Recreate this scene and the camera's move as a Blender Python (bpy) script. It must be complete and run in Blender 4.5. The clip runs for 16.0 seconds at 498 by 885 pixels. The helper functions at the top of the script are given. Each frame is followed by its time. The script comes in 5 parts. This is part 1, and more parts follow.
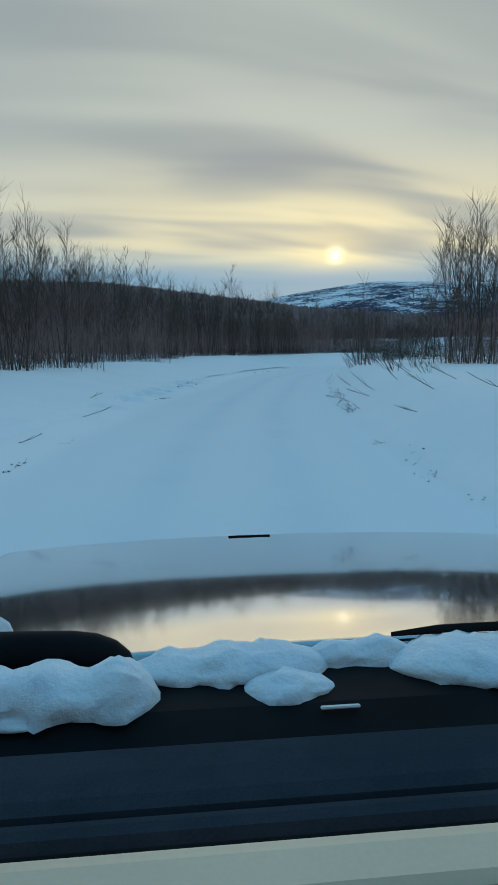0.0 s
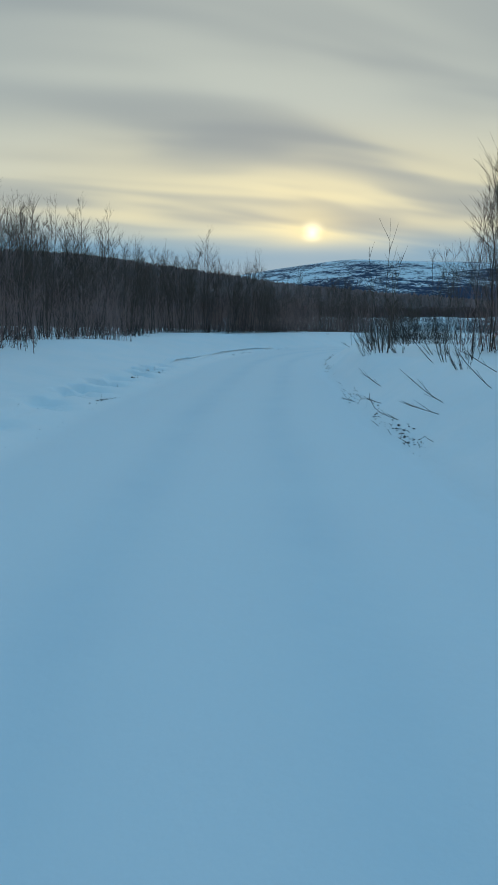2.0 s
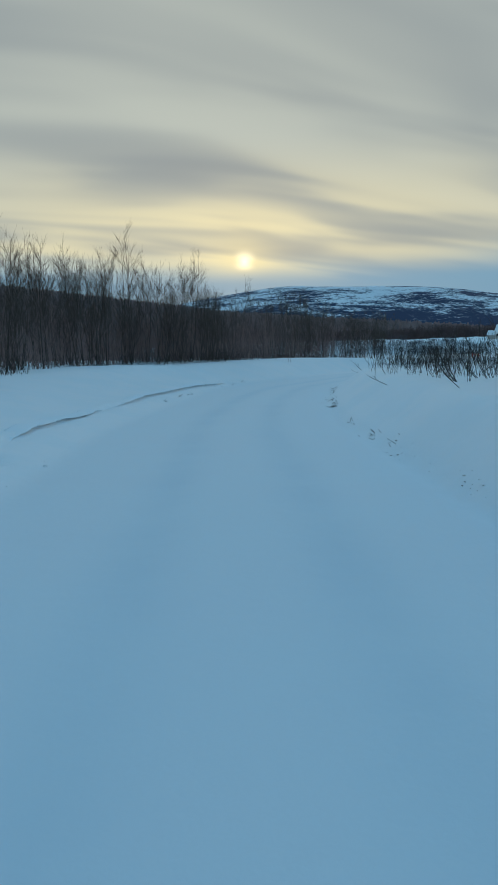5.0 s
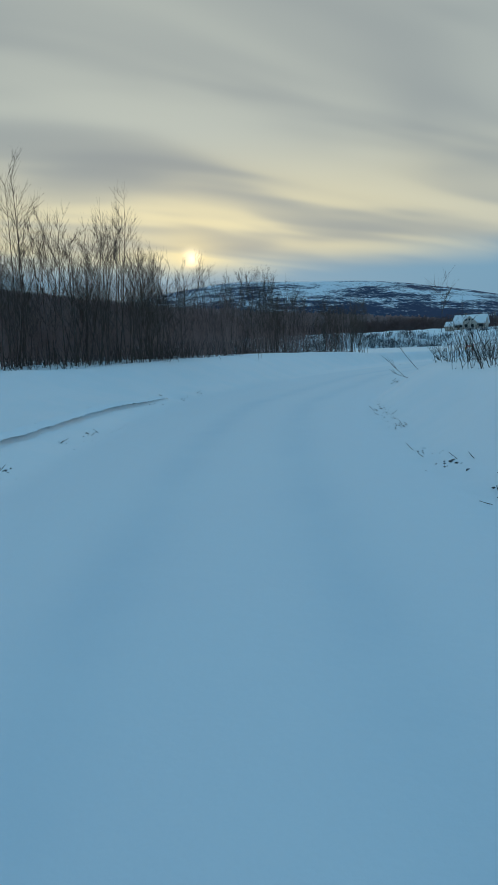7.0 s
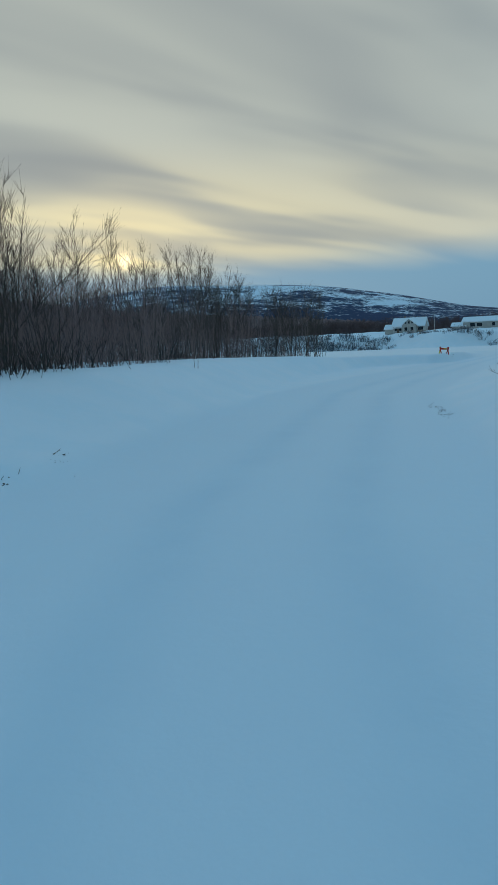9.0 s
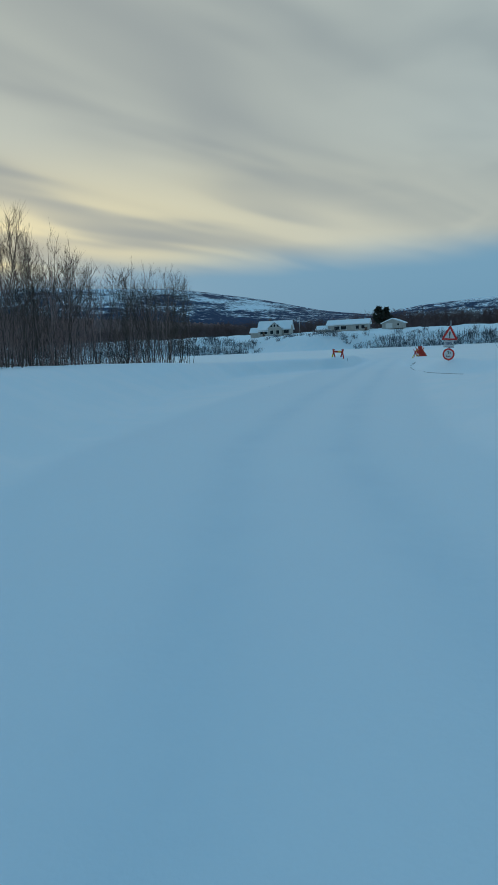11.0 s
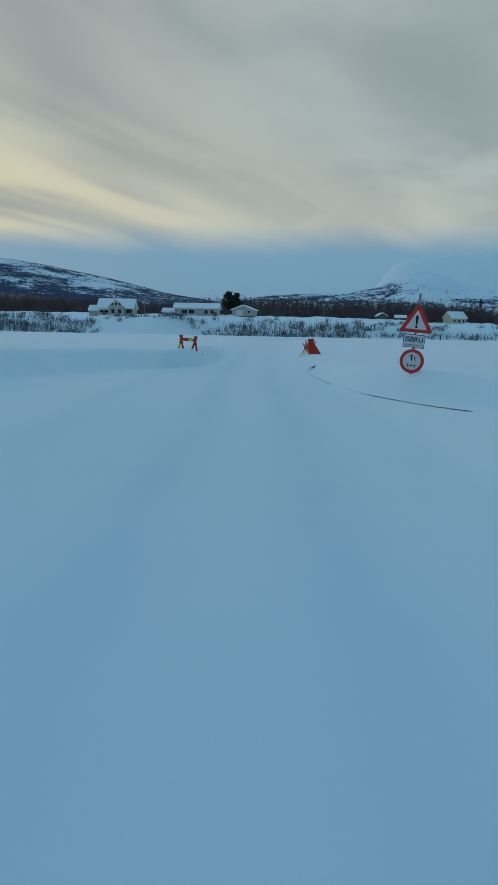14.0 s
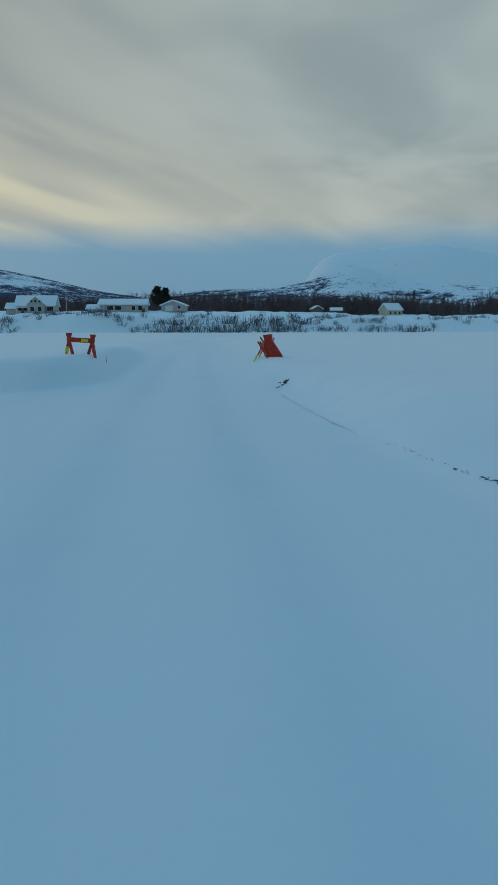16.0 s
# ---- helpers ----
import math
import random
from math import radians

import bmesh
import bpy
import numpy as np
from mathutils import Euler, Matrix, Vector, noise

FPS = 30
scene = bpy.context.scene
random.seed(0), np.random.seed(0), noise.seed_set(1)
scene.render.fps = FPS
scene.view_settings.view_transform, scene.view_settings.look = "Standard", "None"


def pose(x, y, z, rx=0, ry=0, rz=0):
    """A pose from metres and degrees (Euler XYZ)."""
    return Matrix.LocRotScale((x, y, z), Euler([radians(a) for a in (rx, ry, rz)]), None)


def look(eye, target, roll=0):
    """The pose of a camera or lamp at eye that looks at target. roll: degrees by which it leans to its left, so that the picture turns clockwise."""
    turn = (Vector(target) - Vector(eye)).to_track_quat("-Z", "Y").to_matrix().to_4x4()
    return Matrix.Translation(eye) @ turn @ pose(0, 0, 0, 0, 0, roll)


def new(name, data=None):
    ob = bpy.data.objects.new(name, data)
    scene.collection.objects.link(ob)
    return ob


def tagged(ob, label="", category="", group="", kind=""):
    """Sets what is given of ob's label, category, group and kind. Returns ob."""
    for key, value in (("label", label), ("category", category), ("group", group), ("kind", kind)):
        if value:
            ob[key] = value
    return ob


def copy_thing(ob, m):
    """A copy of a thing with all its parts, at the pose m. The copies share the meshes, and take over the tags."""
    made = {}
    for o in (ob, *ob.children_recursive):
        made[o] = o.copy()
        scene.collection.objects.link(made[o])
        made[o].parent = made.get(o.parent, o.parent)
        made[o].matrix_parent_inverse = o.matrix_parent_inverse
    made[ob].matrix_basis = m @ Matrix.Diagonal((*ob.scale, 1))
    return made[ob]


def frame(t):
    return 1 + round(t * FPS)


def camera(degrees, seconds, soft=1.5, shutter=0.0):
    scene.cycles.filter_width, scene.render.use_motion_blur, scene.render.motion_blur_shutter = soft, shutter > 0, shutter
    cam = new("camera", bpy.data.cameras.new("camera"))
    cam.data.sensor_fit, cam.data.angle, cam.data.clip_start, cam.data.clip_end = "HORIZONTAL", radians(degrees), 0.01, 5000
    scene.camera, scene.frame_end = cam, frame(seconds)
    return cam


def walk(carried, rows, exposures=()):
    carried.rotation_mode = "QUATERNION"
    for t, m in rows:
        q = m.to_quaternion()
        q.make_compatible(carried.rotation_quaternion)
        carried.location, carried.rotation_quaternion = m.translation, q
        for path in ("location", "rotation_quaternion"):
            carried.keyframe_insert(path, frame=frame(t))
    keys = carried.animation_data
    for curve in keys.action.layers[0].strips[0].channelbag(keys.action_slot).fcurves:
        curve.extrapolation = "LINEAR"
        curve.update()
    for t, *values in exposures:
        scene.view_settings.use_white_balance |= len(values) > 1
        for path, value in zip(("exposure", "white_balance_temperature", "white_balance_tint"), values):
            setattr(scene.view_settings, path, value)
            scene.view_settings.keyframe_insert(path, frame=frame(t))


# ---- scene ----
cam = camera(40.0, 16.0)
PATH = [
    (0, (0.298, 10.141, 1.587), (0.398, 12.121, 1.322), -0.4),
    (0.5, (0.324, 11.575, 1.622), (0.454, 13.552, 1.345), 0.2),
    (1, (0.341, 13.281, 1.659), (0.493, 15.254, 1.367), 0.6),
    (1.5, (0.419, 15.341, 1.688), (0.584, 17.31, 1.378), 0.8),
    (2, (0.507, 17.583, 1.68), (0.684, 19.548, 1.348), 0.8),
    (2.5, (0.611, 19.842, 1.658), (0.806, 21.803, 1.321), 1.0),
    (3, (0.704, 22.115, 1.647), (0.913, 24.077, 1.32), 1.2),
    (3.5, (0.933, 24.667, 1.632), (1.155, 26.632, 1.336), 0.7),
    (4, (1.179, 27.339, 1.622), (1.436, 29.304, 1.354), 0.1),
    (4.5, (1.461, 30.499, 1.617), (1.765, 32.459, 1.362), -0.5),
    (7, (4.155, 48.509, 1.521), (4.637, 50.432, 1.255), -2.2),
    (7.5, (4.883, 51.704, 1.558), (5.397, 53.618, 1.287), -2.1),
    (8, (5.661, 54.871, 1.592), (6.217, 56.774, 1.324), -2.3),
    (8.5, (6.551, 58.113, 1.614), (7.157, 60.001, 1.35), -2.3),
    (9, (7.582, 61.238, 1.536), (8.243, 63.108, 1.274), -2.3),
    (9.5, (8.684, 64.306, 1.51), (9.427, 66.144, 1.246), -2.2),
    (10, (9.991, 67.302, 1.493), (10.826, 69.099, 1.225), -2.5),
    (12.5, (19.01, 81.77, 1.491), (20.246, 83.319, 1.222), -1.2),
    (13, (21.008, 84.064, 1.515), (22.301, 85.563, 1.231), -0.5),
    (13.5, (22.929, 86.225, 1.514), (24.258, 87.687, 1.203), 0.4),
    (14, (24.835, 88.349, 1.492), (26.204, 89.773, 1.175), 1.1),
    (14.5, (26.774, 90.418, 1.452), (28.179, 91.808, 1.147), 0.9),
    (15, (28.726, 92.471, 1.429), (30.164, 93.825, 1.119), 0.5),
    (15.5, (30.663, 94.435, 1.42), (32.134, 95.752, 1.101), 0.2),
    (16, (32.515, 96.214, 1.435), (34.012, 97.5, 1.108), -0.1),
]
EXPOSURES = [(0, 0.12), (1.5, 0.11), (4.5, 0.02), (10, 0.0), (13, -0.03), (14.5, -0.07), (16, -0.13)]
walk(cam, [(t, look(eye, target, roll)) for t, eye, target, roll in PATH], EXPOSURES)

# ---------------------------------------------------------------- world and light
SUN_AZ, SUN_EL = radians(10.0), radians(7.5)          # bearing from +y to +x, and height
SUN_DIR = Vector((math.sin(SUN_AZ) * math.cos(SUN_EL), math.cos(SUN_AZ) * math.cos(SUN_EL), math.sin(SUN_EL)))


class Nodes:
    """Short hand for building node trees."""

    def __init__(self, tree):
        self.t, self.n, self.l = tree, tree.nodes, tree.links

    def add(self, kind):
        return self.n.new(kind)

    def put(self, socket, value):
        if isinstance(value, bpy.types.NodeSocket):
            self.l.new(value, socket)
        else:
            socket.default_value = value

    def math(self, op, a, b=0.0, clamp=False):
        node = self.add("ShaderNodeMath")
        node.operation, node.use_clamp = op, clamp
        self.put(node.inputs[0], a)
        self.put(node.inputs[1], b)
        return node.outputs[0]

    def vec(self, op, a, b=(0, 0, 0)):
        node = self.add("ShaderNodeVectorMath")
        node.operation = op
        self.put(node.inputs[0], a)
        self.put(node.inputs[1], b)
        return node.outputs["Value" if op == "DOT_PRODUCT" else 0]

    def step(self, x, a, b, c=0.0, d=1.0):
        node = self.add("ShaderNodeMapRange")
        node.interpolation_type = "SMOOTHSTEP"
        for k, v in enumerate((x, a, b, c, d)):
            self.put(node.inputs[k], v)
        return node.outputs[0]

    def mix(self, f, a, b, blend="MIX"):
        node = self.add("ShaderNodeMix")
        node.data_type, node.blend_type = "RGBA", blend
        for k, v in ((0, f), (6, a), (7, b)):
            self.put(node.inputs[k], (*v, 1) if isinstance(v, tuple) and len(v) == 3 else v)
        return node.outputs[2]

    def noise(self, vector, scale, detail=4.0, rough=0.5, distort=0.0):
        node = self.add("ShaderNodeTexNoise")
        if vector is not None:
            self.put(node.inputs["Vector"], vector)
        node.inputs["Scale"].default_value = scale
        node.inputs["Detail"].default_value = detail
        node.inputs["Roughness"].default_value = rough
        node.inputs["Distortion"].default_value = distort
        return node.outputs["Fac"]


def build_world():
    world = bpy.data.worlds.new("overcast_evening")
    scene.world = world
    world.use_nodes = True
    k = Nodes(world.node_tree)
    k.n.clear()
    d = k.add("ShaderNodeTexCoord").outputs["Generated"]
    xyz = k.add("ShaderNodeSeparateXYZ")
    k.put(xyz.inputs[0], d)
    x, y, z = xyz.outputs
    up = k.math("MAXIMUM", z, 0.0)
    # clouds lie in a flat layer, in long streaks that run to a bearing of about 79 degrees
    inv = k.math("DIVIDE", 1.0, k.math("ADD", up, 0.15))
    px, py = k.math("MULTIPLY", x, inv), k.math("MULTIPLY", y, inv)
    c, s = math.cos(radians(79)), math.sin(radians(79))
    along = k.math("ADD", k.math("MULTIPLY", px, s), k.math("MULTIPLY", py, c))
    across = k.math("SUBTRACT", k.math("MULTIPLY", px, c), k.math("MULTIPLY", py, s))
    comb = k.add("ShaderNodeCombineXYZ")
    k.put(comb.inputs[0], k.math("MULTIPLY", along, 0.36))
    k.put(comb.inputs[1], across)
    big = k.noise(comb.outputs[0], 1.15, 2.0, 0.42, 0.35)
    comb2 = k.add("ShaderNodeCombineXYZ")
    k.put(comb2.inputs[0], k.math("MULTIPLY", along, 0.34))
    k.put(comb2.inputs[1], across)
    comb2.inputs[2].default_value = 3.7
    fine = k.noise(comb2.outputs[0], 2.6, 2.0, 0.45, 0.4)
    # bands of thicker and thinner cloud, one behind the other, bent by the noise
    bands = k.add("ShaderNodeValToRGB")
    bands.color_ramp.interpolation = "B_SPLINE"
    stops = ((-4.0, 0.6), (-3.45, 0.75), (-3.0, 0.05), (-2.62, 1.0), (-2.28, 0.0), (-1.98, 0.95), (-1.75, 0.25), (-1.5, 0.9), (-1.2, 0.35), (-0.9, 0.8), (-0.4, 0.45), (0.2, 0.8), (1.0, 0.4))
    while len(bands.color_ramp.elements) < len(stops):
        bands.color_ramp.elements.new(0.5)
    for element, (at, value) in zip(bands.color_ramp.elements, stops):
        element.position, element.color = (at + 4.0) / 5.0, (value, value, value, 1)
    bent = k.math("ADD", across, k.math("MULTIPLY", k.math("SUBTRACT", big, 0.5), 0.75))
    k.put(bands.inputs[0], k.math("DIVIDE", k.math("ADD", bent, 4.0), 5.0))
    mixed = k.math("ADD", k.math("MULTIPLY", bands.outputs[0], 0.50), k.math("MULTIPLY", k.step(fine, 0.30, 0.70), 0.28))
    streak = k.math("ADD", mixed, k.math("MULTIPLY", k.step(big, 0.30, 0.70), 0.22))
    # warmth round the low sun
    dot = k.vec("DOT_PRODUCT", d, tuple(SUN_DIR))
    ang = k.math("ADD", k.math("ARCCOSINE", k.math("MINIMUM", dot, 0.999999)), k.math("MULTIPLY", k.math("SUBTRACT", fine, 0.45), 0.022))
    ang = k.math("MAXIMUM", ang, 0.0)
    away = k.step(ang, 0.30, 0.95)
    # far from the sun the streaks break up into soft uneven patches
    flat = k.add("ShaderNodeCombineXYZ")
    k.put(flat.inputs[0], k.math("MULTIPLY", along, 0.8))
    k.put(flat.inputs[1], across)
    flat.inputs[2].default_value = 8.4
    patches = k.step(k.noise(flat.outputs[0], 1.7, 3.0, 0.5, 0.5), 0.32, 0.68, 0.24, 0.80)
    broken = k.math("MULTIPLY", k.step(ang, 0.40, 0.90), 0.70)
    streak = k.math("ADD", streak, k.math("MULTIPLY", broken, k.math("SUBTRACT", patches, streak)))
    light = k.step(streak, 0.15, 0.85)
    cloud = k.mix(light, k.mix(away, CLOUD_DARK, COOL_DARK), k.mix(away, CLOUD_LIGHT, COOL_LIGHT))
    wide = k.math("POWER", 2.718, k.math("MULTIPLY", k.math("POWER", k.math("DIVIDE", ang, 0.42), 2.0), -1.0))
    low = k.step(up, 0.30, 0.15)
    warm = k.math("MULTIPLY", k.math("MULTIPLY", wide, low), k.step(streak, 0.30, 0.62, 0.10, 1.0))
    cloud = k.mix(warm, cloud, CLOUD_WARM)
    pale = k.math("POWER", 2.718, k.math("MULTIPLY", k.math("POWER", k.math("DIVIDE", ang, 0.95), 2.0), -1.0))
    cream = k.math("MULTIPLY", k.math("MULTIPLY", pale, k.step(up, 0.27, 0.16)), k.math("MULTIPLY", k.step(streak, 0.1, 0.6, 0.25, 0.6), k.step(ang, 0.22, 0.55)))
    cloud = k.mix(cream, cloud, CLOUD_CREAM)
    # clear blue band under the edge of the clouds
    edge = k.math("ADD", up, k.math("MULTIPLY", k.math("SUBTRACT", fine, 0.5), 0.022))
    band = k.step(k.math("ADD", edge, k.math("MULTIPLY", wide, 0.010)), 0.158, 0.104)
    blue = k.mix(k.step(up, 0.0, 0.12), SKY_LOW, SKY_BAND)
    col = k.mix(band, cloud, blue)
    # the sky grows deeper and bluer overhead and behind
    col = k.mix(k.step(up, 0.42, 0.85), col, SKY_HIGH)
    # the half of the sky that looks away from the sun is dimmer
    far_side = k.add("ShaderNodeCombineXYZ")
    for socket in far_side.inputs:
        k.put(socket, k.step(dot, -0.6, 0.55, 0.60, 1.0))
    col = k.vec("MULTIPLY", col, far_side.outputs[0])
    halo = k.math("POWER", 2.718, k.math("MULTIPLY", k.math("POWER", k.math("DIVIDE", ang, 0.042), 1.3), -1.0))
    gap = k.step(streak, 0.15, 0.55, 0.45, 1.0)
    over = k.step(up, 0.104, 0.131)
    col = k.mix(k.math("MULTIPLY", k.math("MULTIPLY", k.math("MULTIPLY", halo, gap), over), 0.75), col, (1.0, 0.84, 0.42))
    core = k.math("POWER", k.step(ang, 0.0265, 0.0), 2.2)
    col = k.mix(k.math("MULTIPLY", k.math("MULTIPLY", core, gap), k.step(up, 0.114, 0.128)), col, (1.7, 1.5, 1.0))
    sky = k.add("ShaderNodeTexSky")
    sky.sky_type = "NISHITA"
    sky.sun_disc, sky.sun_elevation, sky.sun_rotation = False, SUN_EL, SUN_AZ
    haze = k.vec("SCALE", sky.outputs[0])
    haze.node.inputs["Scale"].default_value = 0.05
    clear = k.add("ShaderNodeCombineXYZ")
    for socket in clear.inputs:
        k.put(socket, k.step(up, 0.45, 0.9, 0.06, 1.0))
    total = k.vec("ADD", col, k.vec("MULTIPLY", haze, clear.outputs[0]))
    bg = k.add("ShaderNodeBackground")
    k.put(bg.inputs[0], total)
    bg.inputs[1].default_value = 1.0
    k.l.new(bg.outputs[0], k.add("ShaderNodeOutputWorld").inputs[0])


CLOUD_DARK, CLOUD_LIGHT, CLOUD_WARM, CLOUD_CREAM = (0.25, 0.292, 0.312), (0.47, 0.51, 0.46), (0.80, 0.725, 0.45), (0.60, 0.60, 0.49)
COOL_DARK, COOL_LIGHT = (0.265, 0.335, 0.355), (0.41, 0.49, 0.495)
SKY_BAND, SKY_LOW, SKY_HIGH = (0.16, 0.325, 0.465), (0.13, 0.29, 0.44), (0.105, 0.405, 0.68)
build_world()
sun = new("sun", bpy.data.lights.new("sun", "SUN"))
sun.data.energy, sun.data.angle, sun.data.color = 0.30, radians(60.0), (1.0, 0.88, 0.70)
sun.matrix_world = look(SUN_DIR * 100, (0, 0, 0))


# ---------------------------------------------------------------- materials
def material(name, base, rough=0.6, metal=0.0, second=None, scale=3.0, split=(0.4, 0.6), fine=40.0, fine_amount=0.15, bump=0.0, bump_scale=20.0, spec=0.5, coat=0.0):
    """Base colour with patches of a second one, fine grain and relief, in metres of the object."""
    m = bpy.data.materials.new(name)
    m.use_nodes = True
    k = Nodes(m.node_tree)
    bsdf = k.n["Principled BSDF"]
    where = k.add("ShaderNodeTexCoord").outputs["Object"]
    col = (*base, 1)
    if second:
        col = k.mix(k.step(k.noise(where, scale, 5.0, 0.6), *split), base, second)
    grain = k.noise(where, fine, 3.0, 0.6)
    dark = tuple(v * (1 - 2 * fine_amount) for v in (1, 1, 1))
    col = k.mix(1.0, col, k.mix(grain, dark, (1.0 + fine_amount,) * 3), "MULTIPLY") if fine_amount else col
    k.put(bsdf.inputs["Base Color"], col)
    k.put(bsdf.inputs["Roughness"], k.math("ADD", rough - 0.06, k.math("MULTIPLY", grain, 0.12)) if fine_amount else rough)
    bsdf.inputs["Metallic"].default_value = metal
    bsdf.inputs["Specular IOR Level"].default_value = spec
    bsdf.inputs["Coat Weight"].default_value = coat
    if bump:
        b = k.add("ShaderNodeBump")
        b.inputs["Strength"].default_value = bump
        b.inputs["Distance"].default_value = 0.05
        k.put(b.inputs["Height"], k.noise(where, bump_scale, 6.0, 0.6))
        k.put(bsdf.inputs["Normal"], b.outputs[0])
    return m


SNOW = material("snow", (0.855, 0.915, 0.955), 0.9, second=(0.90, 0.93, 0.96), scale=0.5, fine=60, fine_amount=0.02, bump=0.12, bump_scale=5, spec=0.15)


def ground_material():
    """Loose snow, with packed and faintly dirty snow where the road runs."""
    m = SNOW.copy()
    m.name = "ground_snow"
    k = Nodes(m.node_tree)
    bsdf = k.n["Principled BSDF"]
    loose = bsdf.inputs["Base Color"].links[0].from_socket
    att = k.add("ShaderNodeAttribute")
    att.attribute_name = "packed"
    where = k.add("ShaderNodeTexCoord").outputs["Object"]
    smear = k.noise(where, 0.5, 6.0, 0.6)
    bsdf.inputs["Sheen Weight"].default_value = 0.28
    bsdf.inputs["Sheen Roughness"].default_value = 0.45
    packed = k.mix(k.step(smear, 0.3, 0.75), (0.73, 0.835, 0.90), (0.68, 0.795, 0.875))
    k.put(bsdf.inputs["Base Color"], k.mix(att.outputs["Fac"], loose, packed))
    return m


GROUND = ground_material()
BARK = material("bark", (0.100, 0.074, 0.062), 0.9, second=(0.155, 0.118, 0.100), scale=4, fine=60, fine_amount=0.2, spec=0.2)
FROSTED = material("frosted_brush", (0.085, 0.085, 0.10), 0.95, second=(0.20, 0.215, 0.25), scale=0.3, fine_amount=0)
BRUSH = material("brush", (0.252, 0.162, 0.152), 0.95, second=(0.320, 0.216, 0.200), scale=0.6, fine_amount=0, spec=0.1)
FAR_BRUSH = material("far_birch_wood", (0.130, 0.086, 0.084), 0.95, second=(0.172, 0.120, 0.118), scale=0.2, fine_amount=0, spec=0.1)
TWIG = material("twig", (0.05, 0.036, 0.03), 0.85, fine_amount=0.1)
DIRT = material("dirt", (0.075, 0.066, 0.062), 0.95, second=(0.22, 0.23, 0.25), scale=9, fine=80)
NEEDLES = material("needles", (0.030, 0.040, 0.028), 0.9, second=(0.05, 0.055, 0.04), scale=1.5, fine_amount=0.1)
HILL = material("wooded_hill", (0.315, 0.205, 0.190), 0.95, second=(0.385, 0.270, 0.250), scale=0.03, split=(0.52, 0.75), fine=0.2, fine_amount=0.3, spec=0.0)


def mountain_material(name, amount, scale, low_wood=0.11, snow=(0.80, 0.875, 0.935)):
    """Snow with dark birch wood and bare rock showing through in long bands and streaks, their colour blued for
    distance haze, and a windswept bare crest.
    """
    m = bpy.data.materials.new(name)
    m.use_nodes = True
    k = Nodes(m.node_tree)
    bsdf = k.n["Principled BSDF"]
    where = k.add("ShaderNodeTexCoord").outputs["Object"]
    squeezed = k.vec("MULTIPLY", where, (1.0, 1.0, 4.5))
    a = k.noise(squeezed, scale * 0.42, 3.0, 0.55, 1.1)
    b = k.noise(squeezed, scale * 2.4, 6.0, 0.66, 0.7)
    c = k.noise(where, scale * 13, 4.0, 0.72)
    xyz = k.add("ShaderNodeSeparateXYZ")
    k.put(xyz.inputs[0], where)
    low = k.step(xyz.outputs[2], 20.0, 190.0, low_wood, -0.035)
    crest = k.add("ShaderNodeAttribute")
    crest.attribute_name = "crest"
    f = k.math("ADD", k.math("ADD", k.math("MULTIPLY", a, 0.37), k.math("MULTIPLY", b, 0.30)), k.math("MULTIPLY", c, 0.33))
    f = k.math("ADD", k.math("ADD", f, low), k.math("MULTIPLY", crest.outputs["Fac"], k.step(b, 0.42, 0.58, 0.0, 0.16)))
    # the blue in the dark wood and rock is distance haze, mixed into the colour
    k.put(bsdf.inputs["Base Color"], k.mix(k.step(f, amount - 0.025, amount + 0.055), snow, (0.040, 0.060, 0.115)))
    bsdf.inputs["Roughness"].default_value = 0.9
    bsdf.inputs["Specular IOR Level"].default_value = 0.1
    return m


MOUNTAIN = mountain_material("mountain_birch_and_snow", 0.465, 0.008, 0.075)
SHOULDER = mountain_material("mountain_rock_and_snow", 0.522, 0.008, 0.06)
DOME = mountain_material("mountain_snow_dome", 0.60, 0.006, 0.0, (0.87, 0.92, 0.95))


# ---------------------------------------------------------------- mesh helpers
def link(name, bm, mat, parent=None, label="", smooth=False):
    me = bpy.data.meshes.new(name)
    bm.to_mesh(me)
    bm.free()
    me.materials.append(mat)
    if smooth:
        me.shade_smooth()
    ob = new(name, me)
    if parent:
        ob.parent = parent
    if label:
        ob["label"] = label
    return ob


def part(name, bm, mat, parent, label="", smooth=False):
    return link(name, bm, mat, parent, label, smooth)


def mesh_of(name, verts, faces, mat, smooth=False):
    me = bpy.data.meshes.new(name)
    me.from_pydata(verts, [], faces)
    me.materials.append(mat)
    if smooth:
        me.shade_smooth()
    return me


def thing(name, at=(0, 0, 0), rz=0.0, rx=0.0, ry=0.0):
    ob = new(name)
    ob.matrix_world = pose(*at, rx, ry, rz)
    return ob


def box(size, at=(0, 0, 0), bevel=0.0, turn=None, bm=None):
    """A box of that size round a place, its edges rounded, in a bmesh."""
    made = bmesh.new()
    bmesh.ops.create_cube(made, size=1.0, matrix=Matrix.Diagonal((*size, 1)))
    if bevel:
        bmesh.ops.bevel(made, geom=made.edges[:], offset=bevel, segments=2, affect="EDGES")
    m = Matrix.Translation(at) @ (turn or Matrix())
    bmesh.ops.transform(made, matrix=m, verts=made.verts)
    if bm is None:
        return made
    me = bpy.data.meshes.new("tmp")
    made.to_mesh(me)
    made.free()
    bm.from_mesh(me)
    bpy.data.meshes.remove(me)
    return bm


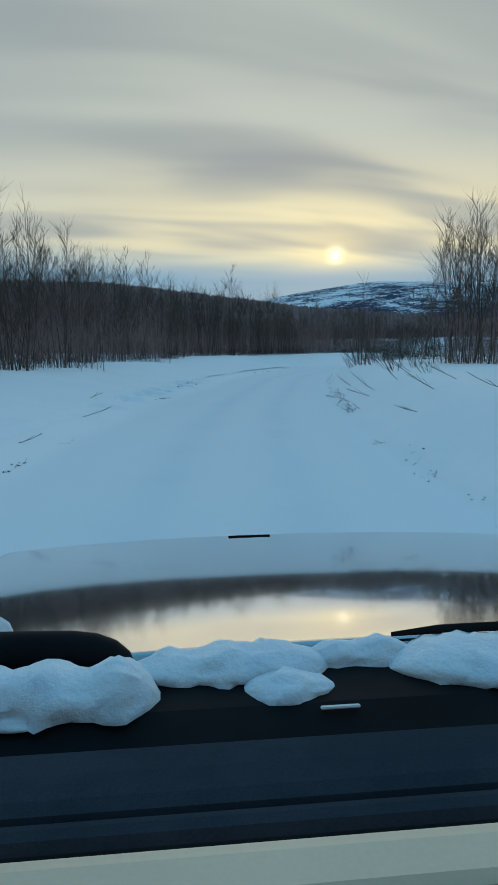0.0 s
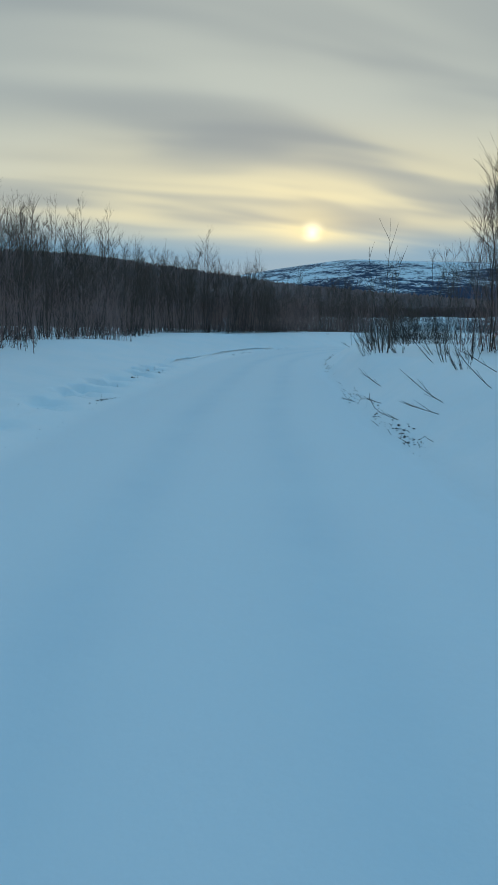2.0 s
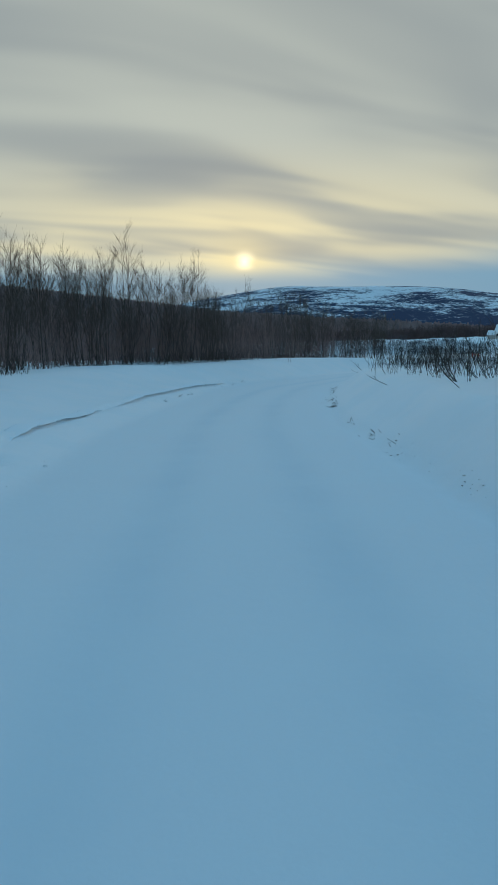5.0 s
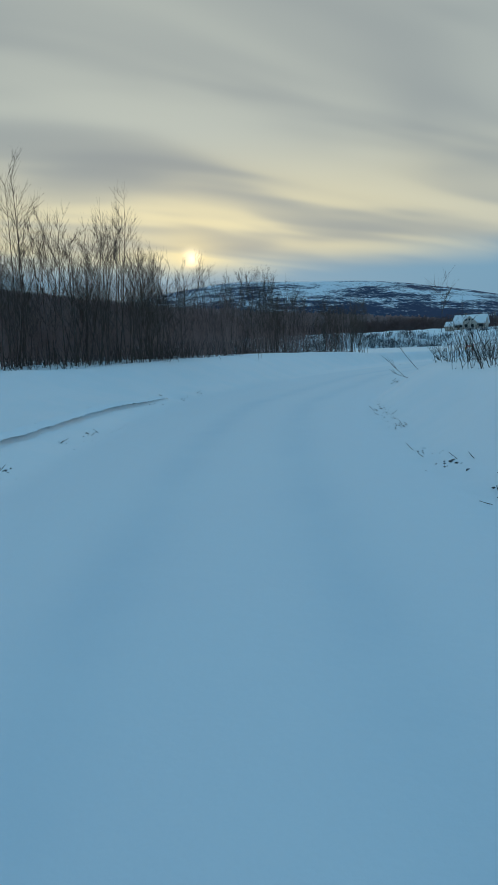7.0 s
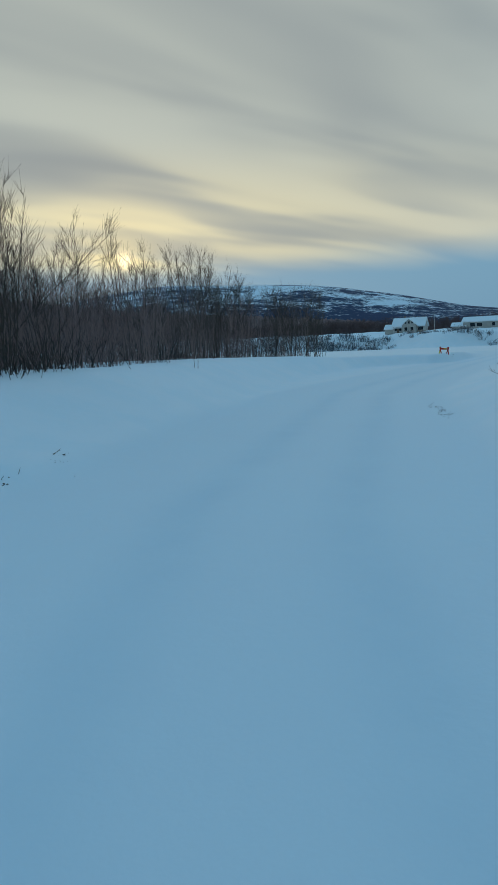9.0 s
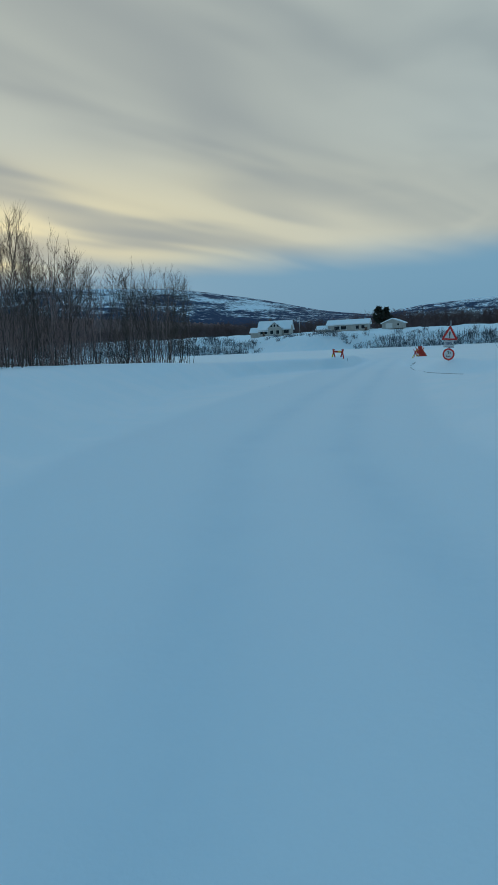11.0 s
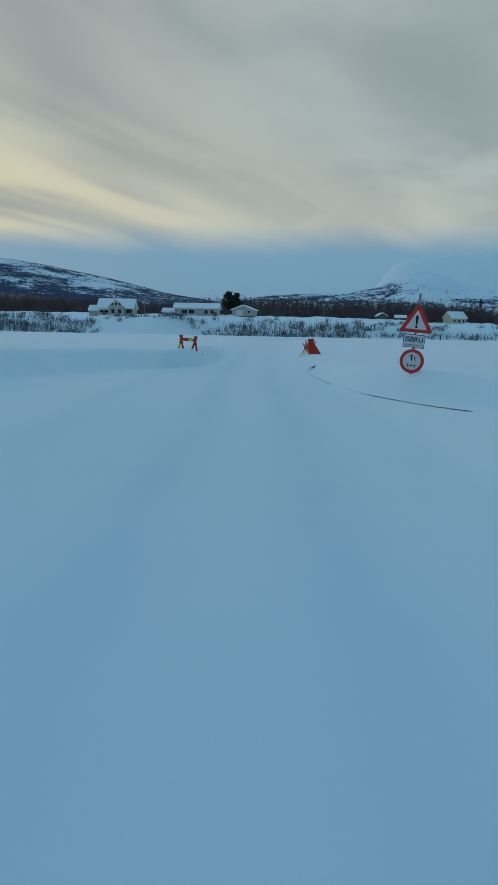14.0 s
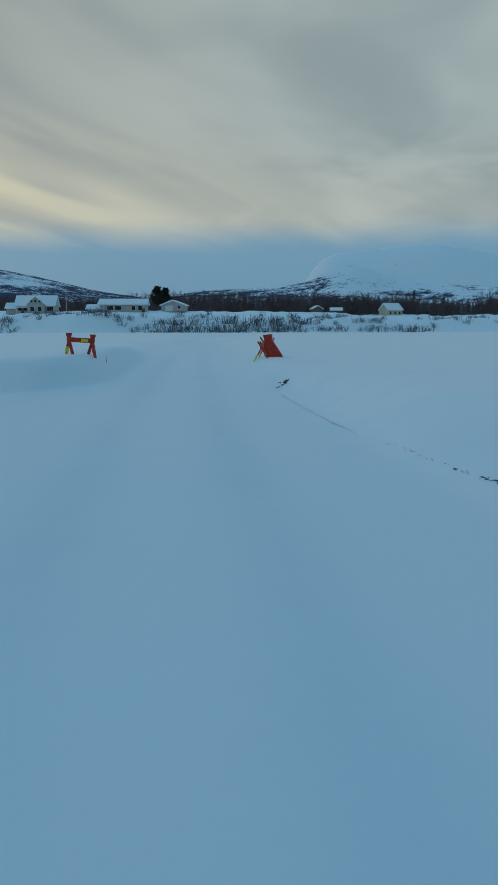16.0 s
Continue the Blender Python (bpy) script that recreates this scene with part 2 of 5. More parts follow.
def prism(outline, depth, axis="y"):
    """An outline in x and z pulled out along y, centred."""
    bm = bmesh.new()
    a = [bm.verts.new((x, -depth / 2, z)) for x, z in outline]
    b = [bm.verts.new((x, depth / 2, z)) for x, z in outline]
    n = len(outline)
    bm.faces.new(a[::-1])
    bm.faces.new(b)
    for i in range(n):
        bm.faces.new((a[i], a[(i + 1) % n], b[(i + 1) % n], b[i]))
    bmesh.ops.recalc_face_normals(bm, faces=bm.faces)
    return bm


class Sticks:
    """Tapered sticks with three or more sides, gathered into one mesh."""

    def __init__(self):
        self.v, self.f = [], []

    def run(self, points, radii, sides=3):
        start = len(self.v)
        for i, p in enumerate(points):
            d = (points[min(i + 1, len(points) - 1)] - points[max(i - 1, 0)]).normalized()
            side = d.cross(Vector((0.31, 0.95, 0.11))).normalized()
            other = d.cross(side)
            for j in range(sides):
                a = 2 * math.pi * j / sides
                self.v.append(p + radii[i] * (math.cos(a) * side + math.sin(a) * other))
        for i in range(len(points) - 1):
            for j in range(sides):
                a, b = start + i * sides + j, start + i * sides + (j + 1) % sides
                self.f.append((a, b, b + sides, a + sides))

    def mesh(self, name, mat):
        return mesh_of(name, [tuple(p) for p in self.v], self.f, mat)


# ---------------------------------------------------------------- the ground
LINE = np.array([(-1.2, -60.0), (-0.6, -25.0), (0.2, 0.0)] + [eye[:2] for _, eye, _, _ in PATH] + [(39.0, 103.2), (47.1, 111.4), (75.0, 139.0), (180.0, 243.0)])
SEG_A, SEG_D = LINE[:-1], np.diff(LINE, axis=0)
SEG_L = np.hypot(*SEG_D.T)
SEG_S = np.concatenate([[0], np.cumsum(SEG_L)[:-1]])


def across_road(x, y):
    """Signed distance to the road's middle (right is positive) and the length along it, for arrays."""
    x, y = np.asarray(x, float), np.asarray(y, float)
    best, side, length = np.full(x.shape, 1e9), np.zeros(x.shape), np.zeros(x.shape)
    for (ax, ay), (dx, dy), ln, s0 in zip(SEG_A, SEG_D, SEG_L, SEG_S):
        t = np.clip(((x - ax) * dx + (y - ay) * dy) / ln**2, 0, 1)
        ex, ey = x - ax - t * dx, y - ay - t * dy
        dist = np.hypot(ex, ey)
        near = dist < best
        best = np.where(near, dist, best)
        side = np.where(near, np.sign(ex * dy - ey * dx), side)
        length = np.where(near, s0 + t * ln, length)
    return best * np.where(side == 0, 1, side), length - 70.6      # zero where the drive begins


def smooth(a, b, v):
    t = np.clip((v - a) / (b - a), 0, 1)
    return t * t * (3 - 2 * t)


WAVES = np.random.default_rng(5)
WAVE = [(WAVES.uniform(0.5, 1.6) ** 2, WAVES.uniform(0, 6.28), WAVES.uniform(0, 6.28)) for _ in range(14)]


def wavy(x, y, size):
    """Soft rolling noise of about unit height and the given wave length."""
    out = 0
    for f, a, p in WAVE:
        out = out + np.sin((x * math.cos(a) + y * math.sin(a)) * f * 6.28 / size + p) / len(WAVE) ** 0.5
    return out


FAR_A, FAR_B = np.array((0.758, 0.652)), np.array((-0.652, 0.758))     # across the river, and along it
FAR_O = np.array((32.5, 96.2)) + 205 * FAR_A


PITS = ((59.0, 0.22), (22.2, 0.45), (23.3, 0.5), (25.0, 0.6), (26.6, 0.35), (28.8, 0.7), (30.4, 0.75), (31.5, 0.6), (33.6, 0.3), (17.5, 0.3), (20.3, 0.4))


def lip_line(l):
    """How far left of the road's middle the shelf's edge runs."""
    return 4.02 + 0.10 * wavy(l, l * 0.3, 9.0) + 0.03 * wavy(l, l, 1.6)


def height(x, y):
    """The snow's height: the ploughed road at zero between its banks, and the river's ice."""
    s, l = across_road(x, y)
    open_ = smooth(60, 84, l)
    end = smooth(109.5, 114.5, l)
    top_l = 0.98 + 0.40 * smooth(48, 68, l) - 0.47 * smooth(86, 108, l)
    top_r = 0.98 - 0.42 * open_ - 0.06 * smooth(108, 115, l)
    w_l = 2.9 + 0.25 * smooth(46, 62, l) + 3.6 * smooth(67, 95, l) + 0.6 * smooth(94, 101, l) - 1.9 * smooth(102.5, 108.5, l) - 3.4 * smooth(107, 115, l)
    steep = smooth(82, 66, l)
    w_r = 2.55 - 0.13 * steep + 3.0 * smooth(88, 95, l) * smooth(103, 96, l) - 1.0 * smooth(106, 116, l)
    w = np.where(s < 0, w_l, w_r) + 0.06 * wavy(l, l * 0.7, 12.0)
    a = np.abs(s) - w
    ruff = 0.006 * wavy(x, y, 3.6) + 0.005 * wavy(y, x, 1.1)
    # the shelf that the plough's wing has cut into the left bank, broken away in places
    whole = smooth(41, 46, l) * smooth(59.5, 58.5, l)
    part_ = smooth(-0.5, 0.3, wavy(l * 1.3, l * 0.4, 7.0)) * smooth(12, 15, l) * smooth(47, 43, l)
    cut = np.maximum(whole, 0.55 * part_)
    lip = np.abs(s) - lip_line(l)
    ledge = (0.025 * cut + 0.05) * smooth(-0.06, 0.10, lip) * smooth(61, 58, l) - 0.045 * cut * np.exp(-(((lip + 0.04) / 0.13) ** 2))
    for at, deep in PITS:
        jag = 0.10 * wavy(l * 1.2, s * 1.4, 1.0)
        ledge = ledge - 0.46 * deep * np.exp(-((((l - at) + jag) / 0.42) ** 4)) * smooth(0.42, 0.22, lip + jag) * smooth(-0.75, -0.1, lip + jag)
    left = 0.16 * smooth(0, 0.9, a) + ledge + (top_l - 0.26) * smooth(0.75 - 0.75 * smooth(60, 70, l), 6.3 - 2.6 * smooth(46, 66, l) - 2.1 * smooth(84, 100, l), a)
    right = 0.06 * smooth(0, 0.4 - 0.15 * steep, a) + (top_r - 0.06) * smooth(-0.15 * steep, 2.3 - 0.55 * steep - 0.65 * smooth(24, 28, l) * smooth(38, 33, l) + 1.4 * open_ * (1 - smooth(88, 97, l)) - 0.9 * smooth(96, 100, l) - 0.3 * smooth(104, 114, l), a)
    left = left * (1 - end) + 0.74 * smooth(0, 0.75, a) * end
    bank = np.where(s < 0, left, right) + ruff * smooth(0.05, 0.8, a) * (1 - 0.5 * open_) + 0.065 * wavy(x, y, 15.0) * smooth(1.0, 6.0, a)
    flat = smooth(12.0, 24.0, s)
    bank = bank * (1 - flat) + (0.72 + 0.065 * wavy(x, y, 15.0)) * flat
    bank = bank + 0.11 * np.exp(-((x - 39.9) ** 2 + (y - 97.8) ** 2) / 1.1)
    ripple = 0.005 * wavy(s * 4.0, l * 0.12, 5.0) * smooth(84, 66, l)
    rut = -0.014 * (np.exp(-(((np.abs(s + 0.1) - 0.78) / 0.22) ** 2))) + ripple
    z = np.where(a > 0, bank, rut * smooth(0, -0.3, a))
    ice = smooth(112, 135, (x * 0.758 + y * 0.652))
    return z * (1 - ice) + ice * (0.46 + 0.05 * wavy(x, y, 30.0) - 0.30 * smooth(4.0, 2.4, np.abs(s)))


def H(x, y):
    return float(height(np.array([x]), np.array([y]))[0])


def steps_of(spans, reach, grow=1.2):
    """Grid lines: a step of its own from each start to the next, and ever wider ones beyond both ends."""
    mid = []
    for (a, step), (b, _) in zip(spans, spans[1:]):
        mid += list(np.linspace(a, b, max(2, int((b - a) / step)), endpoint=False))
    mid.append(spans[-1][0])
    low, high, d = [mid[0]], [mid[-1]], spans[0][1]
    while high[-1] < reach:
        d *= grow
        low.append(low[-1] - d)
        high.append(high[-1] + d)
    return np.array(low[:0:-1] + mid + high[1:])


def build_ground():
    xs = steps_of(((-6.0, 0.13), (8.0, 0.27), (53.0, 0.27)), 4500)
    ys = steps_of(((6.0, 0.25), (17.0, 0.16), (66.0, 0.26), (121.0, 0.26)), 4500)
    gx, gy = np.meshgrid(xs, ys)
    gz = height(gx, gy)
    me = bpy.data.meshes.new("ground")
    nx, ny = len(xs), len(ys)
    co = np.stack([gx, gy, gz], -1).reshape(-1, 3)
    i = (np.arange(ny - 1)[:, None] * nx + np.arange(nx - 1)).ravel()
    quads = np.stack([i, i + 1, i + 1 + nx, i + nx], 1)
    me.from_pydata(co.tolist(), [], quads.tolist())
    me.materials.append(GROUND)
    s, l = across_road(co[:, 0], co[:, 1])
    packed = smooth(-3.2, -2.5, s + 0.75 * smooth(46, 62, l)) * smooth(2.8, 2.2, s)
    packed = packed * (0.55 + 0.45 * np.exp(-(((np.abs(s + 0.1) - 0.80) / 0.34) ** 2)))
    me.attributes.new("packed", "FLOAT", "POINT").data.foreach_set("value", packed.astype(np.float32))
    me.shade_smooth()
    return tagged(new("ground", me), "smooth blue-white snow with a ploughed road between low banks", "snow", kind="structure")


build_ground()


def road_point(l, s):
    """The place at a length along the road and a distance to its right."""
    l = l + 70.6
    i = int(np.clip(np.searchsorted(SEG_S, l) - 1, 0, len(SEG_S) - 1))
    (dx, dy), ln = SEG_D[i], SEG_L[i]
    x, y = SEG_A[i] + SEG_D[i] * ((l - SEG_S[i]) / ln)
    return x + s * dy / ln, y - s * dx / ln


def snow_cornice(l0, l1, reach, thick, seed):
    """The overhanging crust along the shelf's edge: a curled lip whose front stands clear of the hollow under it."""
    rng = random.Random(seed)
    n = int((l1 - l0) / 0.12)
    verts, faces, m = [], [], 8
    for i in range(n + 1):
        l = l0 + (l1 - l0) * i / n
        fade = min(1.0, 6 * i / n, 6 * (n - i) / n) ** 0.6
        jut = reach * fade * (0.75 + 0.25 * math.sin(l * 2.3 + seed) + rng.uniform(-0.12, 0.12))
        edge = float(lip_line(np.array([l]))[0])
        back = H(*road_point(l, -(edge + 0.55)))
        front = H(*road_point(l, -(edge + 0.14)))
        t = thick * (0.6 + 0.4 * fade) * rng.uniform(0.7, 1.2)
        front += rng.uniform(-0.010, 0.010) - 0.12 * (1 - fade)
        back -= 0.12 * (1 - fade)
        ring_ = ((0.55, back - 0.04), (0.30, (front + back) / 2 + 0.015), (0.10, front + 0.012), (-jut * 0.7, front - 0.01), (-jut, front - 0.35 * t), (-jut * 0.8, front - 0.8 * t), (0.05, front - t), (0.40, front - t - 0.05))
        for off, z in ring_:
            x, y = road_point(l, -(edge + off))
            verts.append((x, y, z))
    for i in range(n):
        for j in range(m):
            a, b = i * m + j, i * m + (j + 1) % m
            faces.append((a, b, b + m, a + m))
    me = mesh_of("snow_cornice", verts, faces, SNOW, True)
    return tagged(new("snow_cornice", me), "overhanging crust of ploughed snow along the bank", "snow bank", "snow crusts", "structure")


def polar_land(name, label, profile, near, far, rough, mat, seed, steps=(260, 46), eye=(0.0, 0.0), fuzz=0.0):
    """A range of hills: crest heights in degrees by bearing, with gullies, from a near foot to its back."""
    rng = np.random.default_rng(seed)
    b = np.linspace(profile[0][0], profile[-1][0], steps[0])
    e = np.interp(b, *zip(*profile))
    e = np.convolve(np.pad(e, 6, mode="edge"), np.ones(13) / 13, mode="valid")
    t = np.linspace(0, 1, steps[1])
    bb, tt = np.meshgrid(np.radians(b), t)
    crest = near + 0.55 * (far - near)
    r = near + (far - near) * tt
    shape = np.where(tt < 0.55, smooth(0, 0.55, tt) ** 0.8, 1 - 0.55 * smooth(0.55, 1.0, tt))
    x, y = r * np.sin(bb), r * np.cos(bb)
    z = np.tan(np.radians(e))[None, :] * crest * shape
    for octave in range(5):
        size = (far - near) * 0.5 / 2**octave
        ph = rng.uniform(0, 6.28, 6)
        n = sum(np.sin((x * math.cos(p) + y * math.sin(p)) * 6.28 / size * (0.7 + 0.12 * i) + ph[5 - i]) for i, p in enumerate(ph)) / 6
        z = z + rough * (1 - np.abs(n) * 2) * z.max() * 0.5**octave * np.minimum(tt * 2.5, 1) * np.minimum((1.2 - tt) * 2, 1) * 0.5
    z = z + fuzz * rng.standard_normal(z.shape) * np.minimum(tt * 6, 1)
    co = np.stack([x + eye[0], y + eye[1], z - 2], -1).reshape(-1, 3)
    nx, ny = steps
    i = (np.arange(ny - 1)[:, None] * nx + np.arange(nx - 1)).ravel()
    me = mesh_of(name, co.tolist(), np.stack([i, i + 1, i + 1 + nx, i + nx], 1).tolist(), mat, True)
    ridge = np.exp(-(((tt - 0.50) / 0.055) ** 2)) * smooth(22, 27, np.degrees(bb)) * smooth(52, 46, np.degrees(bb))
    me.attributes.new("crest", "FLOAT", "POINT").data.foreach_set("value", ridge.ravel().astype(np.float32))
    return tagged(new(name, me), label, "mountain" if "mountain" in name else "hill", kind="structure")


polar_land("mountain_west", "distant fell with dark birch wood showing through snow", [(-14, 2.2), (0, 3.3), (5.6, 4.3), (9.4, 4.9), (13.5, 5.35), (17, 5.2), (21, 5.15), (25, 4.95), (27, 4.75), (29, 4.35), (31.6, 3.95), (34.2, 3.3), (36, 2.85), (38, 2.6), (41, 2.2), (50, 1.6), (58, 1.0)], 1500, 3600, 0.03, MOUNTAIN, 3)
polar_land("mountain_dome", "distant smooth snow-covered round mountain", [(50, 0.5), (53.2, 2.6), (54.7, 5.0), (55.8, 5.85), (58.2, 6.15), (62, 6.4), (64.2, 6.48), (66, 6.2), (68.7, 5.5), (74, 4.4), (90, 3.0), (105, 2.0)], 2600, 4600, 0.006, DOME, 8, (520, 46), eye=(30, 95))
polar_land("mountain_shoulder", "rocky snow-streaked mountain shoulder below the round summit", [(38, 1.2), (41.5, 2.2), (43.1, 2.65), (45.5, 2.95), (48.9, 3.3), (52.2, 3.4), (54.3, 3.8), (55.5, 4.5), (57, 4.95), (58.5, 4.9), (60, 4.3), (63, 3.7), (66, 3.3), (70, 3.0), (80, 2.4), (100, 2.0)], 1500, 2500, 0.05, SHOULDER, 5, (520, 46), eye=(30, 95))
polar_land("wooded_hill", "dark low hill covered with bare birch wood", [(-60, 4.0), (-30, 5.6), (-15, 5.7), (-8, 5.5), (-2, 4.9), (3, 4.3), (8, 3.6), (16, 3.0), (26, 2.2), (34, 1.2), (40, 0.6)], 420, 900, 0.03, HILL, 12, (1800, 16), fuzz=1.0)
snow_cornice(43.0, 58.9, 0.05, 0.012, 1)
for a, b, reach in ((29.6, 32.4, 0.10), (35.5, 42.5, 0.08)):
    snow_cornice(a, b, reach, 0.025, int(a))


# ---------------------------------------------------------------- woods
def limb(rng, start, direction, length, bend, n=4):
    """A bent line of points that grows upward."""
    d, p, out = Vector(direction).normalized(), Vector(start), [Vector(start)]
    for _ in range(n):
        d = (d + Vector((rng.uniform(-1, 1), rng.uniform(-1, 1), rng.uniform(-0.3, 1))) * bend).normalized()
        p = p + d * (length / n)
        out.append(p.copy())
    return out


def bare_tree(rng, tall, stems, fine=1.0, slim=1.0):
    """A leafless birch or willow: the sticks of its stems, and those of its branches and twigs."""
    trunks, crown = [], Sticks()
    for n in range(stems):
        trunk = Sticks()
        trunks.append(trunk)
        a = rng.uniform(0, 6.28)
        lean = rng.uniform(0.02, 0.10) + rng.uniform(0.0, 0.20) * (stems > 1)
        h = tall * rng.uniform(0.6, 1.0)
        line = limb(rng, (0.18 * n * math.cos(a), 0.18 * n * math.sin(a), -0.35), (lean * math.cos(a), lean * math.sin(a), 1), h, 0.065, 8)
        r0 = (0.0034 * h + 0.004) * slim
        trunk.run(line, [r0 * (1 - 0.94 * i / 8) + 0.003 for i in range(9)], 5)
        for _ in range(int((9 + 3.2 * h) * fine)):
            t = rng.uniform(0.10, 0.99) ** 0.62 * 7.99
            i = min(int(t), 7)
            p = line[i].lerp(line[i + 1], t - i)
            b = rng.uniform(0, 6.28)
            long = (0.45 + (1 - t / 8) * h * 0.30) * rng.uniform(0.5, 1.3)
            sub = limb(rng, p, (math.cos(b), math.sin(b), rng.uniform(0.8, 2.2)), long, 0.20, 3)
            r = 0.0035 + 0.0028 * long
            crown.run(sub, [r, r * 0.75, r * 0.5, 0.003])
            for _ in range(4 + int(long * 5.0)):
                u = rng.uniform(0.2, 1.0) * 2.99
                j = int(u)
                q = sub[j].lerp(sub[j + 1], u - j)
                c = rng.uniform(0, 6.28)
                d = (sub[j + 1] - sub[j]).normalized() + 0.55 * Vector((math.cos(c), math.sin(c), 0.45))
                crown.run([q, q + d.normalized() * rng.uniform(0.18, 0.62)], [0.0038, 0.0016])
    return trunks, crown


def tree_thing(name, seed, tall, stems, label, group, fine=1.0, slim=1.0):
    trunks, crown = bare_tree(random.Random(seed), tall, stems, fine, slim)
    root = thing(name)
    kind = "trunk" if stems == 1 else "stem"
    for ob in [new(kind, sticks.mesh(kind, BARK)) for sticks in trunks] + [new("crown", crown.mesh("crown", BARK))]:
        ob.parent = root
    return tagged(root, label, "tree", group)


def wand_thing(seed, tall, lean):
    """A single slender young birch with a few short steep twigs."""
    rng = random.Random(seed)
    root = thing("sapling")
    line = limb(rng, (0, 0, -0.2), (lean, 0, 1), tall + 0.2, 0.035, 9)
    trunk, crown = Sticks(), Sticks()
    trunk.run(line, [0.017 * (1 - 0.095 * i) for i in range(10)], 6)
    for _ in range(int(3 * tall)):
        t = rng.uniform(3.0, 8.8)
        i = int(t)
        p = line[i].lerp(line[i + 1], t - i)
        b = rng.uniform(0, 6.28)
        crown.run(limb(rng, p, (0.55 * math.cos(b) + lean, 0.55 * math.sin(b), 1), tall * rng.uniform(0.10, 0.24), 0.12, 3), [0.006, 0.005, 0.004, 0.002], 4)
    new("trunk", trunk.mesh("trunk", BARK)).parent = root
    new("crown", crown.mesh("crown", BARK)).parent = root
    return tagged(root, "single slender bare sapling in the snow bank", "tree", "saplings")


def shrub_thing(seed, tall, stems, lean):
    """A low bush of thin stems that fan out of one root and lean over towards the road."""
    rng = random.Random(seed)
    root = thing("willow_shrub")
    twigs = Sticks()
    for _ in range(stems):
        a = rng.uniform(0, 6.28)
        h = tall * rng.uniform(0.45, 1.0)
        line = limb(rng, (0.10 * math.cos(a), 0.10 * math.sin(a), -0.15), (lean + 0.45 * math.cos(a), 0.40 * math.sin(a), 1), h + 0.15, 0.10, 5)
        r = 0.0035 * h + 0.0035
        stem = Sticks()
        stem.run(line, [r * (1 - 0.16 * i) for i in range(6)], 4)
        new("stem", stem.mesh("stem", TWIG)).parent = root
        for _ in range(5):
            t = rng.uniform(1.2, 4.9)
            i = int(t)
            p = line[i].lerp(line[i + 1], t - i)
            b = rng.uniform(0, 6.28)
            d = (line[i + 1] - line[i]).normalized() + 0.6 * Vector((math.cos(b), math.sin(b), 0.2))
            twigs.run(limb(rng, p, d, h * rng.uniform(0.12, 0.32), 0.12, 2), [0.0035, 0.003, 0.0015])
    new("crown", twigs.mesh("crown", TWIG)).parent = root
    return tagged(root, "low bare willow shrub leaning out of the snow bank", "shrub", "willow shrubs")


def shoots_mesh(seed, count, size, tall, twigs, thick, mat=BRUSH, lean=0.16):
    """Upright thin stems with a few side shoots, spread over a patch."""
    rng = random.Random(seed)
    sticks = Sticks()
    for _ in range(count):
        x, y = rng.uniform(-size[0], size[0]) / 2, rng.uniform(-size[1], size[1]) / 2
        h = rng.uniform(*tall)
        line = limb(rng, (x, y, -0.4), (rng.uniform(-lean, lean), rng.uniform(-lean, lean), 1), h + 0.4, 0.05 + 0.2 * (lean - 0.16), 3)
        r = thick * rng.uniform(0.7, 1.3)
        sticks.run(line, [r, r * 0.8, r * 0.6, r * 0.25])
        for _ in range(twigs):
            t = rng.uniform(0.7, 2.9)
            i = int(t)
            p = line[i].lerp(line[i + 1], t - i)
            a = rng.uniform(0, 6.28)
            sub = limb(rng, p, (math.cos(a), math.sin(a), rng.uniform(0.9, 2.4)), h * rng.uniform(0.14, 0.34), 0.2, 2)
            sticks.run(sub, [r * 0.6, r * 0.5, r * 0.3])
    return sticks.mesh("shoots", mat)


def put_stuff(name, me, x, y, z, turn, scale, label, category):
    ob = new(name, me)
    ob.matrix_world = pose(x, y, z, 0, 0, turn) @ Matrix.Diagonal((*scale, 1))
    return tagged(ob, label, category, kind="stuff")


def edge_shift(l):
    """How far the wood's edge stands back from its usual line beside the road."""
    return -2.5 * float(smooth(49, 54, l) * smooth(68, 61, l)) + 2.2 * float(smooth(62, 67, l) * smooth(79, 73, l)) - 2.2 * float(smooth(76, 84, l))


def in_wood(x, y):
    return x * 0.758 + y * 0.652 < 97


